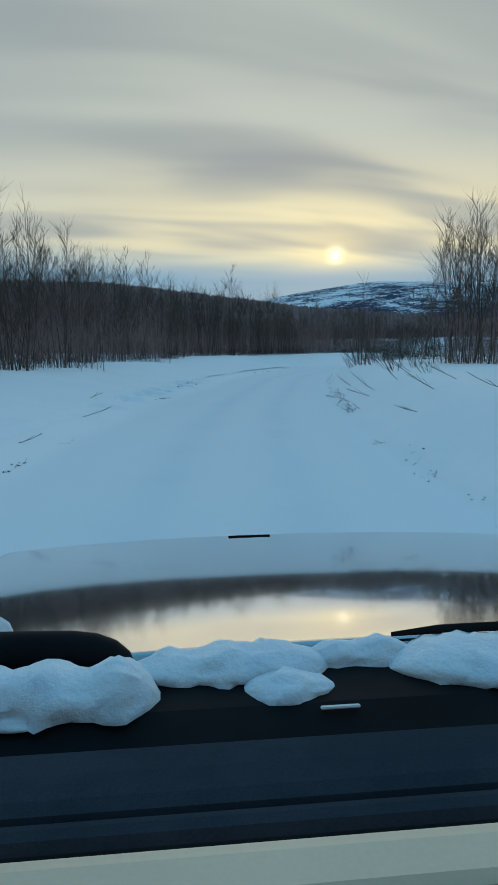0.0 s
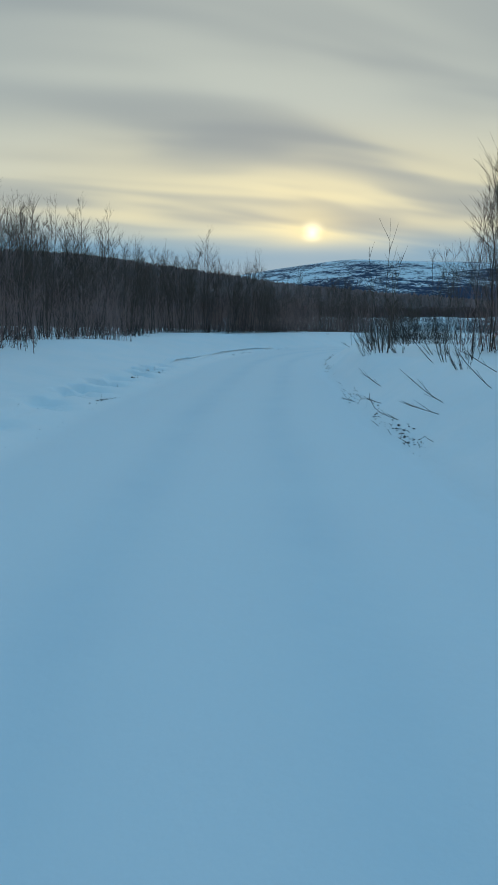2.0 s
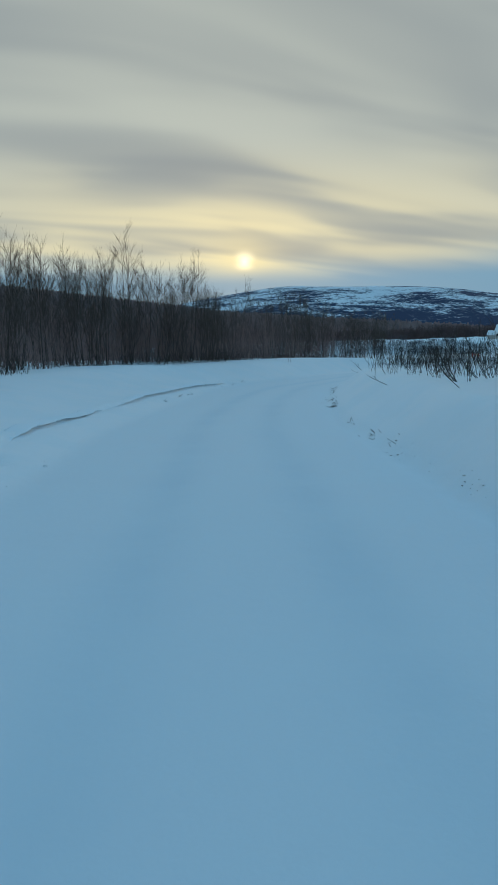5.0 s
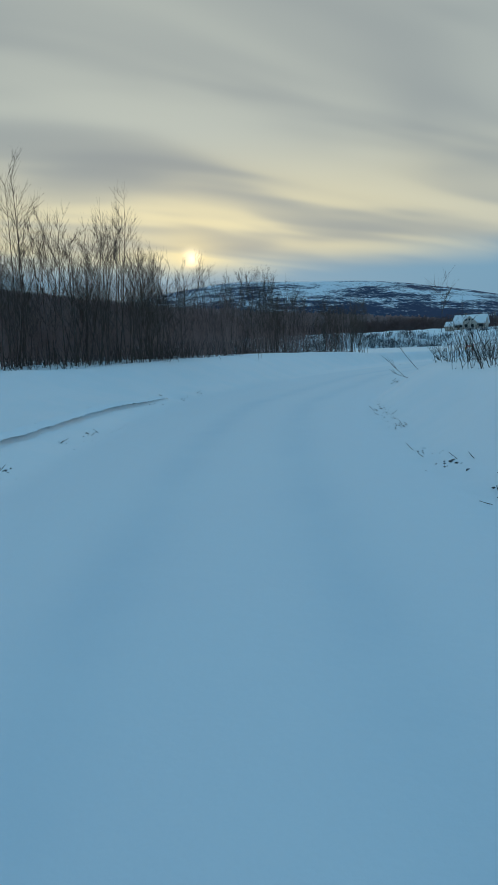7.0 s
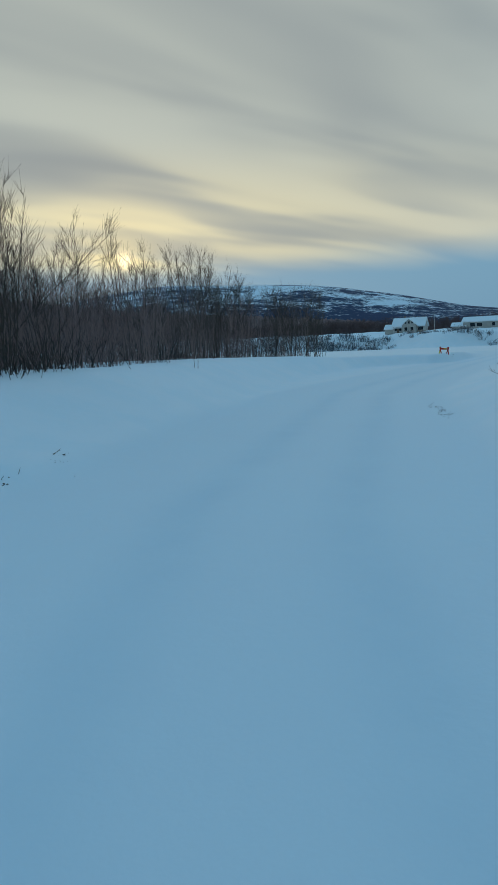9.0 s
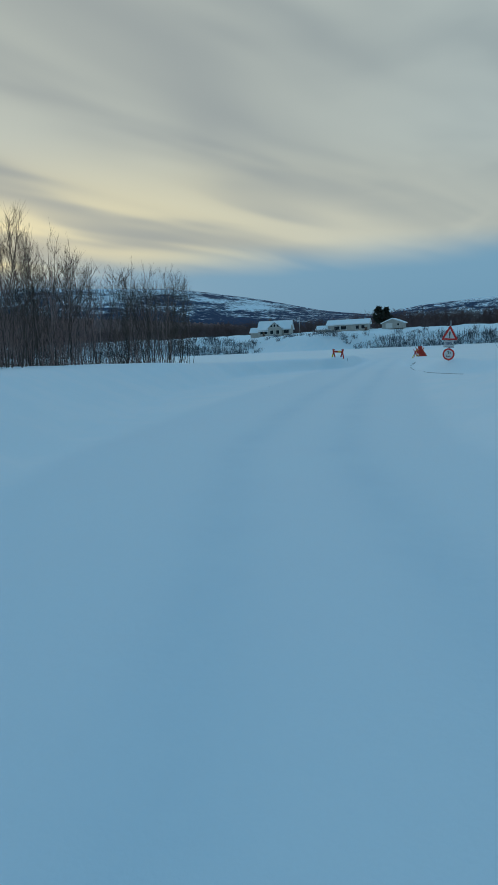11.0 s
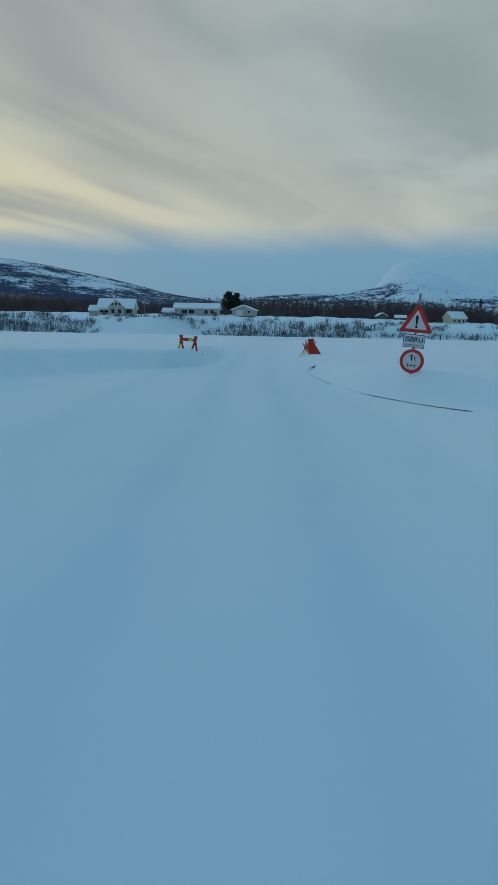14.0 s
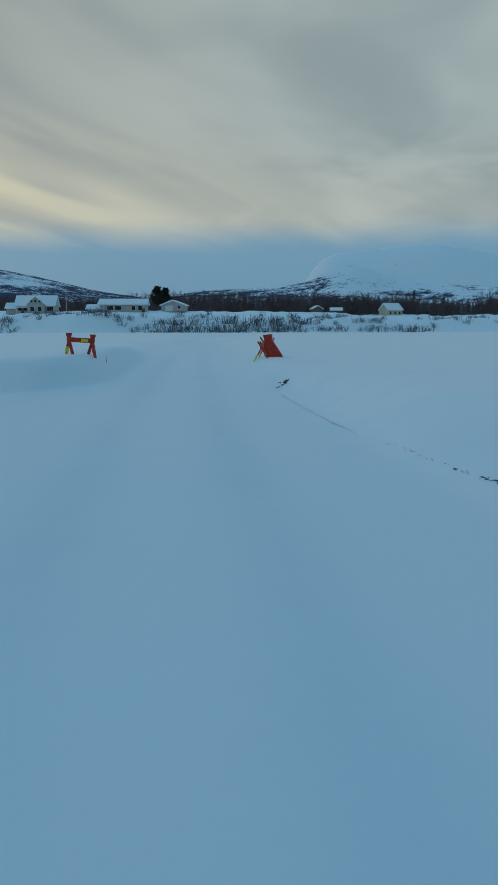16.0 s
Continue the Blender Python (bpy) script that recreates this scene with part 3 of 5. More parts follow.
def build_woods():
    rng = random.Random(21)
    dense = [shoots_mesh(40 + i, 120, (9.0, 5.0), (1.5, 4.4), 5, 0.012) for i in range(3)]
    for row, (off, gap) in enumerate(((-12.5, 6.6), (-17.0, 7.0), (-24.0, 8.5), (-33.0, 10.0))):
        l = 8.0 + 1.7 * row
        while l < 135:
            x, y = road_point(min(l, 108), off + edge_shift(l) + rng.uniform(-0.8, 0.8))
            if l > 108:
                x, y = x - 0.652 * (l - 108), y + 0.758 * (l - 108)
            if in_wood(x, y) or (l > 108 and in_wood(x, y - 3)):
                put_stuff("brush_thicket", dense[rng.randrange(3)], x, y, H(x, y), rng.uniform(0, 360), (1.0, 1.0, rng.uniform(0.8, 1.05)), "dense dark-brown thicket of bare willow and birch shoots in snow", "thicket")
            l += gap
    for x, y in ((12.8, 38.6), (13.0, 41.6), (20.0, 44.0), (27.0, 43.0), (16.0, 49.0), (25.0, 51.0), (35.0, 46.0), (33.0, 55.0)):
        put_stuff("brush_thicket", dense[rng.randrange(3)], x, y, H(x, y), rng.uniform(0, 360), (0.8, 0.8, 0.8), "dense dark-brown thicket of bare willow and birch shoots in snow", "thicket")
    for x, y in ((1.0, 79.0), (4.0, 81.0), (6.6, 84.0), (9.0, 87.0), (5.0, 87.0), (11.5, 91.0), (8.0, 92.0)):
        put_stuff("brush_thicket", dense[rng.randrange(3)], x, y, H(x, y), rng.uniform(40, 70), (0.9, 0.9, 0.78), "dense dark-brown thicket of bare willow and birch shoots in snow", "thicket")
    fringe = [shoots_mesh(60 + i, 54, (5.0, 1.6), (0.5, 1.7), 3, 0.008, TWIG, 0.34) for i in range(3)]
    l = 12.0
    while l < 104:
        x, y = road_point(l, -10.0 + edge_shift(l) + rng.uniform(-0.7, 0.5))
        put_stuff("willow_shoots", fringe[rng.randrange(3)], x, y, H(x, y), -math.degrees(0.0055 * l) + rng.uniform(70, 110), (1, 1, rng.uniform(0.7, 1.1)), "thin dark willow shoots standing in deep snow", "shrub")
        l += 4.2
    for x, y in ((3.6, 77.0), (0.8, 75.2), (6.6, 80.4), (-1.6, 74.0), (-9.2, 37.2), (-8.4, 40.4), (28.0, 112.2), (25.6, 111.0), (12.0, 38.0), (15.4, 38.4), (5.6, 76.6), (7.0, 78.2), (4.2, 75.2), (8.6, 80.2)):
        put_stuff("willow_shoots", fringe[rng.randrange(3)], x, y, H(x, y), rng.uniform(0, 40), (1, 1.3, rng.uniform(0.5, 0.9)), "thin dark willow shoots standing in deep snow", "shrub")
    for l, s in ((40, 6.5), (43, 5.4), (44, 8.2), (46.5, 6.4), (48.5, 8.4), (50, 5.6), (52, 7.4), (54, 5.6), (55.5, 8.0), (57.5, 6.0), (59, 7.6), (60.5, 5.8), (62.5, 7.4), (64.5, 7.6)):
        x, y = road_point(l, s)
        put_stuff("willow_shoots", fringe[rng.randrange(3)], x, y, H(x, y), rng.uniform(0, 180), (0.75, 1.0, rng.uniform(0.55, 0.8)), "thin dark willow shoots standing in deep snow", "shrub")
    shrubs = [shrub_thing(250 + i, tall, stems, lean) for i, (tall, stems, lean) in enumerate(((1.25, 9, -0.55), (0.95, 12, -0.35), (1.5, 7, -0.7), (1.1, 10, -0.15)))]
    for n, (l, s, size) in enumerate(((17.5, 4.6, 0.75), (19.5, 4.1, 0.8), (22.3, 4.3, 1.0), (23.5, 5.2, 0.9), (26.8, 5.1, 0.9), (27.7, 4.2, 0.9), (27.9, 3.45, 0.9), (28.8, 3.35, 0.9), (29.6, 3.75, 0.95), (30.4, 3.9, 0.9), (31.3, 4.2, 0.9), (35.6, 5.0, 1.1), (36.4, 5.8, 1.1), (37.5, 4.7, 1.1), (39, 5.6, 1.2), (41, 5.0, 1.1),
                                      (45.5, 5.2, 1.0), (59.2, 4.6, 0.8), (60.2, 5.2, 0.85), (61.4, 4.4, 0.8), (62.2, 5.6, 0.85), (63.4, 4.2, 0.8), (64.4, 5.0, 0.8), (65.6, 5.8, 0.8), (61.8, 6.8, 0.9), (88.0, 5.6, 1.3))):
        x, y = road_point(l, s)
        m = pose(x, y, H(x, y), 0, 0, rng.uniform(-35, 35) - 0.5 * l)
        if n < 4:
            ob = shrubs[n]
            ob.matrix_world = m
        else:
            ob = copy_thing(shrubs[n % 4], m)
        ob.scale = (size,) * 3
    # the taller trees, each a thing of its own
    kinds = [tree_thing("birch_tree", 100 + i, tall, stems, "bare dark birch with fine upright twigs standing in snow", "birches beside the road", 0.78)
             for i, (tall, stems) in enumerate(((6.8, 4), (6.0, 6), (7.2, 3), (5.2, 7), (6.4, 5), (4.6, 6)))]
    used = set()
    spots = []
    l = 13.0
    while l < 104:
        for s0 in (-11.5, -14.5, -18.5, -24.0):
            if rng.random() < 0.8:
                x, y = road_point(l + rng.uniform(-1.5, 1.5), s0 + edge_shift(l) + rng.uniform(-1.8, 1.8))
                spots.append((x, y, rng.randrange(6), rng.uniform(1.05, 1.3) if x < 2.0 else rng.uniform(0.72, 0.95) if x < 7.0 else rng.uniform(0.62, 0.85)))
        l += 2.0
    spots = [p for p in spots if in_wood(p[0], p[1])]
    spots += [(-8.0 + 1.25 * i + rng.uniform(-0.8, 0.8), 62.0 + 2.1 * i + rng.uniform(-1, 1), i % 6, rng.uniform(1.05, 1.3)) for i in range(9)]
    # the tall clumps that stand out
    spots += [(-7.0, 37.2, 0, 1.15), (-6.4, 38.8, 1, 1.0), (-8.4, 37.0, 4, 1.15), (-7.6, 38.4, 3, 1.2), (4.6, 80.0, 0, 1.05), (5.6, 81.4, 4, 0.95), (3.0, 79.2, 1, 1.05), (2.0, 76.2, 4, 0.95), (0.4, 75.0, 0, 0.95),
              (30.5, 112.6, 4, 1.08), (29.4, 111.6, 1, 1.05), (27.4, 110.8, 0, 1.0), (26.0, 111.4, 1, 1.0), (24.4, 110.0, 4, 1.2), (22.8, 108.8, 3, 1.4), (28.2, 112.6, 5, 1.1), (31.1, 113.2, 1, 0.92), (33.0, 114.9, 3, 1.0), (32.2, 115.2, 1, 1.1), (33.6, 115.4, 5, 0.9), (30.0, 113.6, 3, 1.0), (20.6, 106.4, 1, 1.3), (19.0, 105.0, 0, 1.15), (21.5, 107.8, 2, 1.1), (17.5, 103.4, 0, 1.15), (16.0, 101.4, 4, 1.2), (23.4, 109.6, 0, 1.1), (14.2, 99.4, 2, 1.1),
              (10.9, 38.4, 1, 1.2), (12.2, 39.6, 0, 1.15), (11.4, 40.8, 4, 1.1), (13.2, 38.8, 2, 1.05), (14.2, 41.5, 1, 1.1), (12.6, 37.6, 3, 1.2), (15.6, 39.4, 4, 1.1), (17.5, 41.0, 0, 1.0), (10.2, 37.4, 4, 1.0), (11.0, 36.6, 1, 0.95), (12.0, 36.2, 0, 1.0), (10.4, 39.4, 3, 1.1)]
    spots = [p for p in spots if across_road(p[0], p[1])[0] > 0 or across_road(p[0], p[1])[0] < -9.3]
    spots += [(6.4, 76.8, 1, 0.85), (5.4, 76.0, 4, 0.66), (7.4, 78.6, 3, 0.9), (5.2, 78.4, 0, 1.1), (5.9, 78.0, 2, 1.0), (6.8, 77.6, 4, 0.88), (9.0, 80.0, 1, 0.58), (4.2, 76.6, 1, 1.05), (7.6, 80.2, 5, 0.95)]
    for x, y, n, size in spots:
        m = pose(x, y, H(x, y), 0, 0, rng.uniform(0, 360))
        if n in used:
            ob = copy_thing(kinds[n], m)
        else:
            ob = kinds[n]
            ob.matrix_world = m
            used.add(n)
        ob.scale = (size,) * 3
    leaner = tree_thing("leaning_birch", 231, 6.2, 1, "bent bare birch leaning out of the wood's edge", "birches beside the road", 0.8)
    leaner.matrix_world = pose(7.0, 81.6, H(7.0, 81.6), 0, 38, 10)
    for i, (x, y, tall, stems) in enumerate(((11.2, 47.8, 5.6, 2), (11.8, 47.2, 4.8, 3), (12.2, 48.2, 5.0, 3), (12.6, 47.0, 5.0, 3), (13.0, 46.4, 4.6, 3), (15.5, 68.3, 3.5, 1), (16.2, 68.4, 1.9, 2), (26.0, 78.6, 2.2, 2))):
        ob = tree_thing("sapling", 200 + i, tall, stems, "thin bare sapling growing out of the snow bank", "saplings", 0.45 if i < 5 else 0.4, 0.62)
        ob.matrix_world = pose(x, y, H(x, y), 0, 0, 40 * i)
    for i, (x, y, tall, lean) in enumerate(((6.22, 37.5, 3.8, -0.04), (6.18, 37.56, 2.9, -0.16), (6.40, 37.75, 1.9, 0.10), (6.34, 37.4, 2.7, 0.05), (6.6, 40.2, 2.5, -0.26), (6.95, 41.4, 2.5, -0.03), (7.7, 41.9, 3.4, 0.03), (8.0, 42.8, 3.0, 0.0), (6.75, 40.6, 1.7, -0.1))):
        ob = wand_thing(270 + i, tall, lean)
        ob.matrix_world = pose(x, y, H(x, y), 0, 0, 0)


build_woods()


# ---------------------------------------------------------------- the far shore
def far(u, v):
    p = FAR_O + u * FAR_B + v * FAR_A
    return float(p[0]), float(p[1])


def far_height(u, v):
    u, v = np.asarray(u, float), np.asarray(v, float)
    top = 4.4 + 1.5 * smooth(-60, 20, u) + 0.35 * wavy(u, v, 40.0)
    foot = 3.0 * wavy(u, 0.3 * u, 70.0)
    return 0.1 + top * smooth(0, 13, v - foot) + 1.7 * smooth(14, 45, v) + 0.28 * wavy(v, u, 9.0) * smooth(0, 6, v) + 6.0 * smooth(120, 600, v)


def far_z(u, v):
    return float(far_height(np.array([u]), np.array([v]))[0])


def build_far_bank():
    us, vs = np.arange(-420, 620, 2.0), np.concatenate([np.arange(-8, 40, 1.5), np.arange(42, 120, 6), np.arange(125, 640, 30)])
    uu, vv = np.meshgrid(us, vs)
    z = far_height(uu, vv)
    p = FAR_O[None, None] + uu[..., None] * FAR_B + vv[..., None] * FAR_A
    co = np.concatenate([p, z[..., None]], -1).reshape(-1, 3)
    nx, ny = len(us), len(vs)
    i = (np.arange(ny - 1)[:, None] * nx + np.arange(nx - 1)).ravel()
    me = mesh_of("river_bank", co.tolist(), np.stack([i, i + 1, i + 1 + nx, i + nx], 1)[:, ::-1].tolist(), SNOW, True)
    tagged(new("river_bank", me), "snow-covered far bank rising from the frozen river", "river bank", kind="structure")
    rng = random.Random(8)
    bush = [shoots_mesh(80 + i, 92, (9.0, 4.0), (0.9, 3.1), 2, 0.050, FROSTED, 0.36) for i in range(3)]
    u = -200.0
    while u < 190:
        thick = 1.0 if -16 < u < 29 or u > 77 else 0.22
        for v in ((2.5, 5.5, 9.0) if -16 < u < 29 or u > 77 else (4.0, 8.0)):
            if rng.random() < thick:
                uu_ = u + rng.uniform(-3, 3)
                x, y = far(uu_, v)
                put_stuff("bank_bushes", bush[rng.randrange(3)], x, y, far_z(uu_, v) - 0.15, 130 + rng.uniform(-15, 15), (1, 1, rng.uniform(0.6, 1.1) * (1.15 if -16 < u < 29 or u > 77 else 0.7)), "frosted bare bushes on the far river bank", "shrub")
        u += 7.0
    clump = [shoots_mesh(85 + i, 34, (2.4, 1.8), (0.5, 1.7), 2, 0.040, FROSTED, 0.6) for i in range(3)]
    u = -150.0
    while u < 110:
        v = rng.choice((4.0, 7.0, 10.0, 12.5)) + rng.uniform(-1.5, 1.5)
        x, y = far(u, v)
        put_stuff("bank_bush", clump[rng.randrange(3)], x, y, far_z(u, v) - 0.15, rng.uniform(0, 360), (rng.uniform(0.7, 1.5),) * 2 + (rng.uniform(0.6, 1.15),), "small round frosted bush on the snowy far bank", "shrub")
        u += rng.uniform(0.5, 2.8)
    wood = [far_wood(90 + i) for i in range(3)]
    for v, lo, hi in ((52, -190, 22), (60, 92, 320), (72, -240, 330), (92, -250, 340)):
        u = lo
        while u < hi:
            x, y = far(u + rng.uniform(-3, 3), v + rng.uniform(-4, 4))
            s = rng.uniform(0.85, 1.1) * (0.9 if u > 40 else 1.0)
            put_stuff("far_wood", wood[rng.randrange(3)], x, y, far_z(u, v) - 0.3, 131 + rng.uniform(-12, 12), (1.1, 1.0, s), "dark bare birch wood behind the far bank", "wood")
            u += 15.5


def far_wood(seed):
    rng = random.Random(seed)
    sticks = Sticks()
    for _ in range(84):
        x, y, h = rng.uniform(-10, 10), rng.uniform(-5, 5), rng.uniform(4.8, 9.4)
        line = limb(rng, (x, y, -0.5), (rng.uniform(-0.08, 0.08), rng.uniform(-0.08, 0.08), 1), h, 0.04, 2)
        sticks.run(line, [0.085, 0.065, 0.02])
        for _ in range(9):
            t = rng.uniform(0.12, 0.98)
            p = line[0].lerp(line[2], t)
            a = rng.uniform(0, 6.28)
            q = p + Vector((math.cos(a), math.sin(a), rng.uniform(0.5, 1.8))).normalized() * (0.8 + (1 - t) * h * 0.36)
            sticks.run([p, q], [0.085, 0.025])
    return sticks.mesh("far_wood", FAR_BRUSH)


build_far_bank()


def conifer(name, tall, wide, bushy, label, seed):
    """Spruce or pine: a trunk and a crown of many drooping sprays."""
    rng = random.Random(seed)
    root = thing(name)
    trunk, crown = Sticks(), Sticks()
    trunk.run([Vector((0, 0, -0.4)), Vector((0.05, 0, tall * 0.5)), Vector((0, 0.05, tall))], [0.2, 0.13, 0.03], 6)
    lobes = [(rng.uniform(0, 6.28), h, rng.uniform(0.15, 1.0) * min(1.0, 2.4 * (1.05 - h))) for h in [0.30 + 0.66 * i / 27 for i in range(28)]]
    for i in range(980 if bushy else 190):
        if bushy:
            # rounded tufts at the ends of a few crooked limbs
            a, t, out = lobes[i % 28]
            middle = Vector((math.cos(a) * out * wide * 0.75, math.sin(a) * out * wide * 0.75, t * tall))
            if i < 28:
                trunk.run([Vector((0, 0, (t - 0.14) * tall)), middle], [0.09, 0.03], 4)
            b, c = rng.uniform(0, 6.28), rng.uniform(-0.5, 1.0)
            d = Vector((math.cos(b), math.sin(b), c)).normalized() * rng.uniform(0.5, 1.3)
            crown.run([middle, middle + d * 0.6, middle + d], [0.03, 0.10, 0.015], 3)
            p, q = middle + d * 0.3, middle + d
        else:
            t = rng.uniform(0.06, 1.0)
            reach = wide * (1.04 - t) * rng.uniform(0.55, 1.05)
            a = rng.uniform(0, 6.28)
            p = Vector((0, 0, t * tall))
            q = p + Vector((math.cos(a) * reach, math.sin(a) * reach, -0.3 * reach))
            crown.run([p, p.lerp(q, 0.55) + Vector((0, 0, 0.08 * reach)), q], [0.04, 0.10, 0.02], 4)
        for _ in range(5):
            w = p.lerp(q, rng.uniform(0.3, 1.0))
            crown.run([w, w + Vector((rng.uniform(-0.6, 0.6), rng.uniform(-0.6, 0.6), rng.uniform(-0.35, 0.35)))], [0.075, 0.015], 3)
    for kind, sticks, mat in (("trunk", trunk, BARK), ("crown", crown, NEEDLES)):
        ob = new(kind, sticks.mesh(kind, mat))
        ob.parent = root
    return tagged(root, label, "tree", "conifers on the far shore")


for i, (name, tall, wide, bushy, u, v, label) in enumerate((
        ("pine_tree", 9.5, 3.1, True, 34.0, 57, "dark round-topped pine beside the low white house"),
        ("pine_tree", 8.6, 2.8, True, 31.4, 60, "dark round-topped pine beside the low white house"),
        ("spruce_tree", 11.5, 2.3, False, -70.5, 92, "dark pointed spruce beside the yellow house"),
        ("spruce_tree", 9.0, 1.9, False, -43.0, 96, "dark pointed spruce in the far wood"),
        ("spruce_tree", 9.5, 1.8, False, -53.0, 104, "dark pointed spruce in the far wood"),
        ("spruce_tree", 8.5, 2.2, False, -82.0, 88, "dark pointed spruce in the far wood"))):
    ob = conifer(name, tall, wide, bushy, label, 300 + i)
    ob.matrix_world = pose(*far(u, v), far_z(u, v), 0, 0, 50 * i)


# ---------------------------------------------------------------- houses
WHITE_WALL = material("white_boards", (0.50, 0.48, 0.44), 0.7, second=(0.44, 0.43, 0.40), scale=0.6, fine=8, fine_amount=0.06)
YELLOW_WALL = material("pale_yellow_boards", (0.62, 0.55, 0.40), 0.7, second=(0.55, 0.49, 0.37), scale=0.6, fine=8, fine_amount=0.06)
BROWN_WALL = material("brown_boards", (0.12, 0.08, 0.06), 0.8, second=(0.17, 0.12, 0.09), scale=0.6, fine=8, fine_amount=0.1)
TRIM = material("white_trim", (0.72, 0.72, 0.70), 0.6, fine_amount=0.04)
DARK_GLASS = material("dark_window_glass", (0.02, 0.025, 0.03), 0.08, fine_amount=0)
CHIMNEY = material("chimney_brick", (0.20, 0.13, 0.11), 0.9, fine_amount=0.15)


def gable_body(w, d, wall, rise, along_x=True):
    """Walls with gables; the ridge runs along x or along y."""
    if along_x:
        bm = prism([(-d / 2, 0), (d / 2, 0), (d / 2, wall), (0, wall + rise), (-d / 2, wall)], w)
        bmesh.ops.rotate(bm, verts=bm.verts, matrix=Matrix.Rotation(math.pi / 2, 3, "Z"))
        return bm
    return prism([(-w / 2, 0), (w / 2, 0), (w / 2, wall), (0, wall + rise), (-w / 2, wall)], d)


def gable_roof(w, d, wall, rise, thick, over, along_x=True):
    """A roof slab with a soft thick cover of snow, overhanging the walls."""
    half, span = (d / 2, w) if along_x else (w / 2, d)
    drop = rise / half * over
    out = [(-half - over, wall - drop), (0, wall + rise), (half + over, wall - drop), (half + over, wall - drop + thick * 0.8), (half * 0.4, wall + rise * 0.6 + thick), (0, wall + rise + thick * 0.9), (-half * 0.4, wall + rise * 0.6 + thick), (-half - over, wall - drop + thick * 0.8)]
    bm = prism(out, span + 2 * over)
    if along_x:
        bmesh.ops.rotate(bm, verts=bm.verts, matrix=Matrix.Rotation(math.pi / 2, 3, "Z"))
    return bm


def add_window(parent, x, y, z, w, h):
    """A window in a wall that faces the river: frame, glass and sill."""
    win = part("window", box((w + 0.16, 0.10, h + 0.16), (x, y, z), 0.015), TRIM, parent, "white-framed window")
    part("pane", box((w, 0.03, h), (x, y - 0.055, z)), DARK_GLASS, win, "dark glass pane")
    part("sill", box((w + 0.3, 0.14, 0.05), (x, y - 0.07, z - h / 2 - 0.1), 0.01), TRIM, win)


def move(bm, x=0.0, y=0.0, z=0.0):
    bmesh.ops.translate(bm, verts=bm.verts, vec=(x, y, z))
    return bm


FACE = math.degrees(math.atan2(-FAR_B[1], -FAR_B[0]))      # a wall turned so that its front looks over the river


def house(name, u, v, label, turn=0.0, sink=0.3):
    return tagged(thing(name, (*far(u, v), far_z(u, v) - sink), FACE + turn), label, "house", "houses on the far shore")


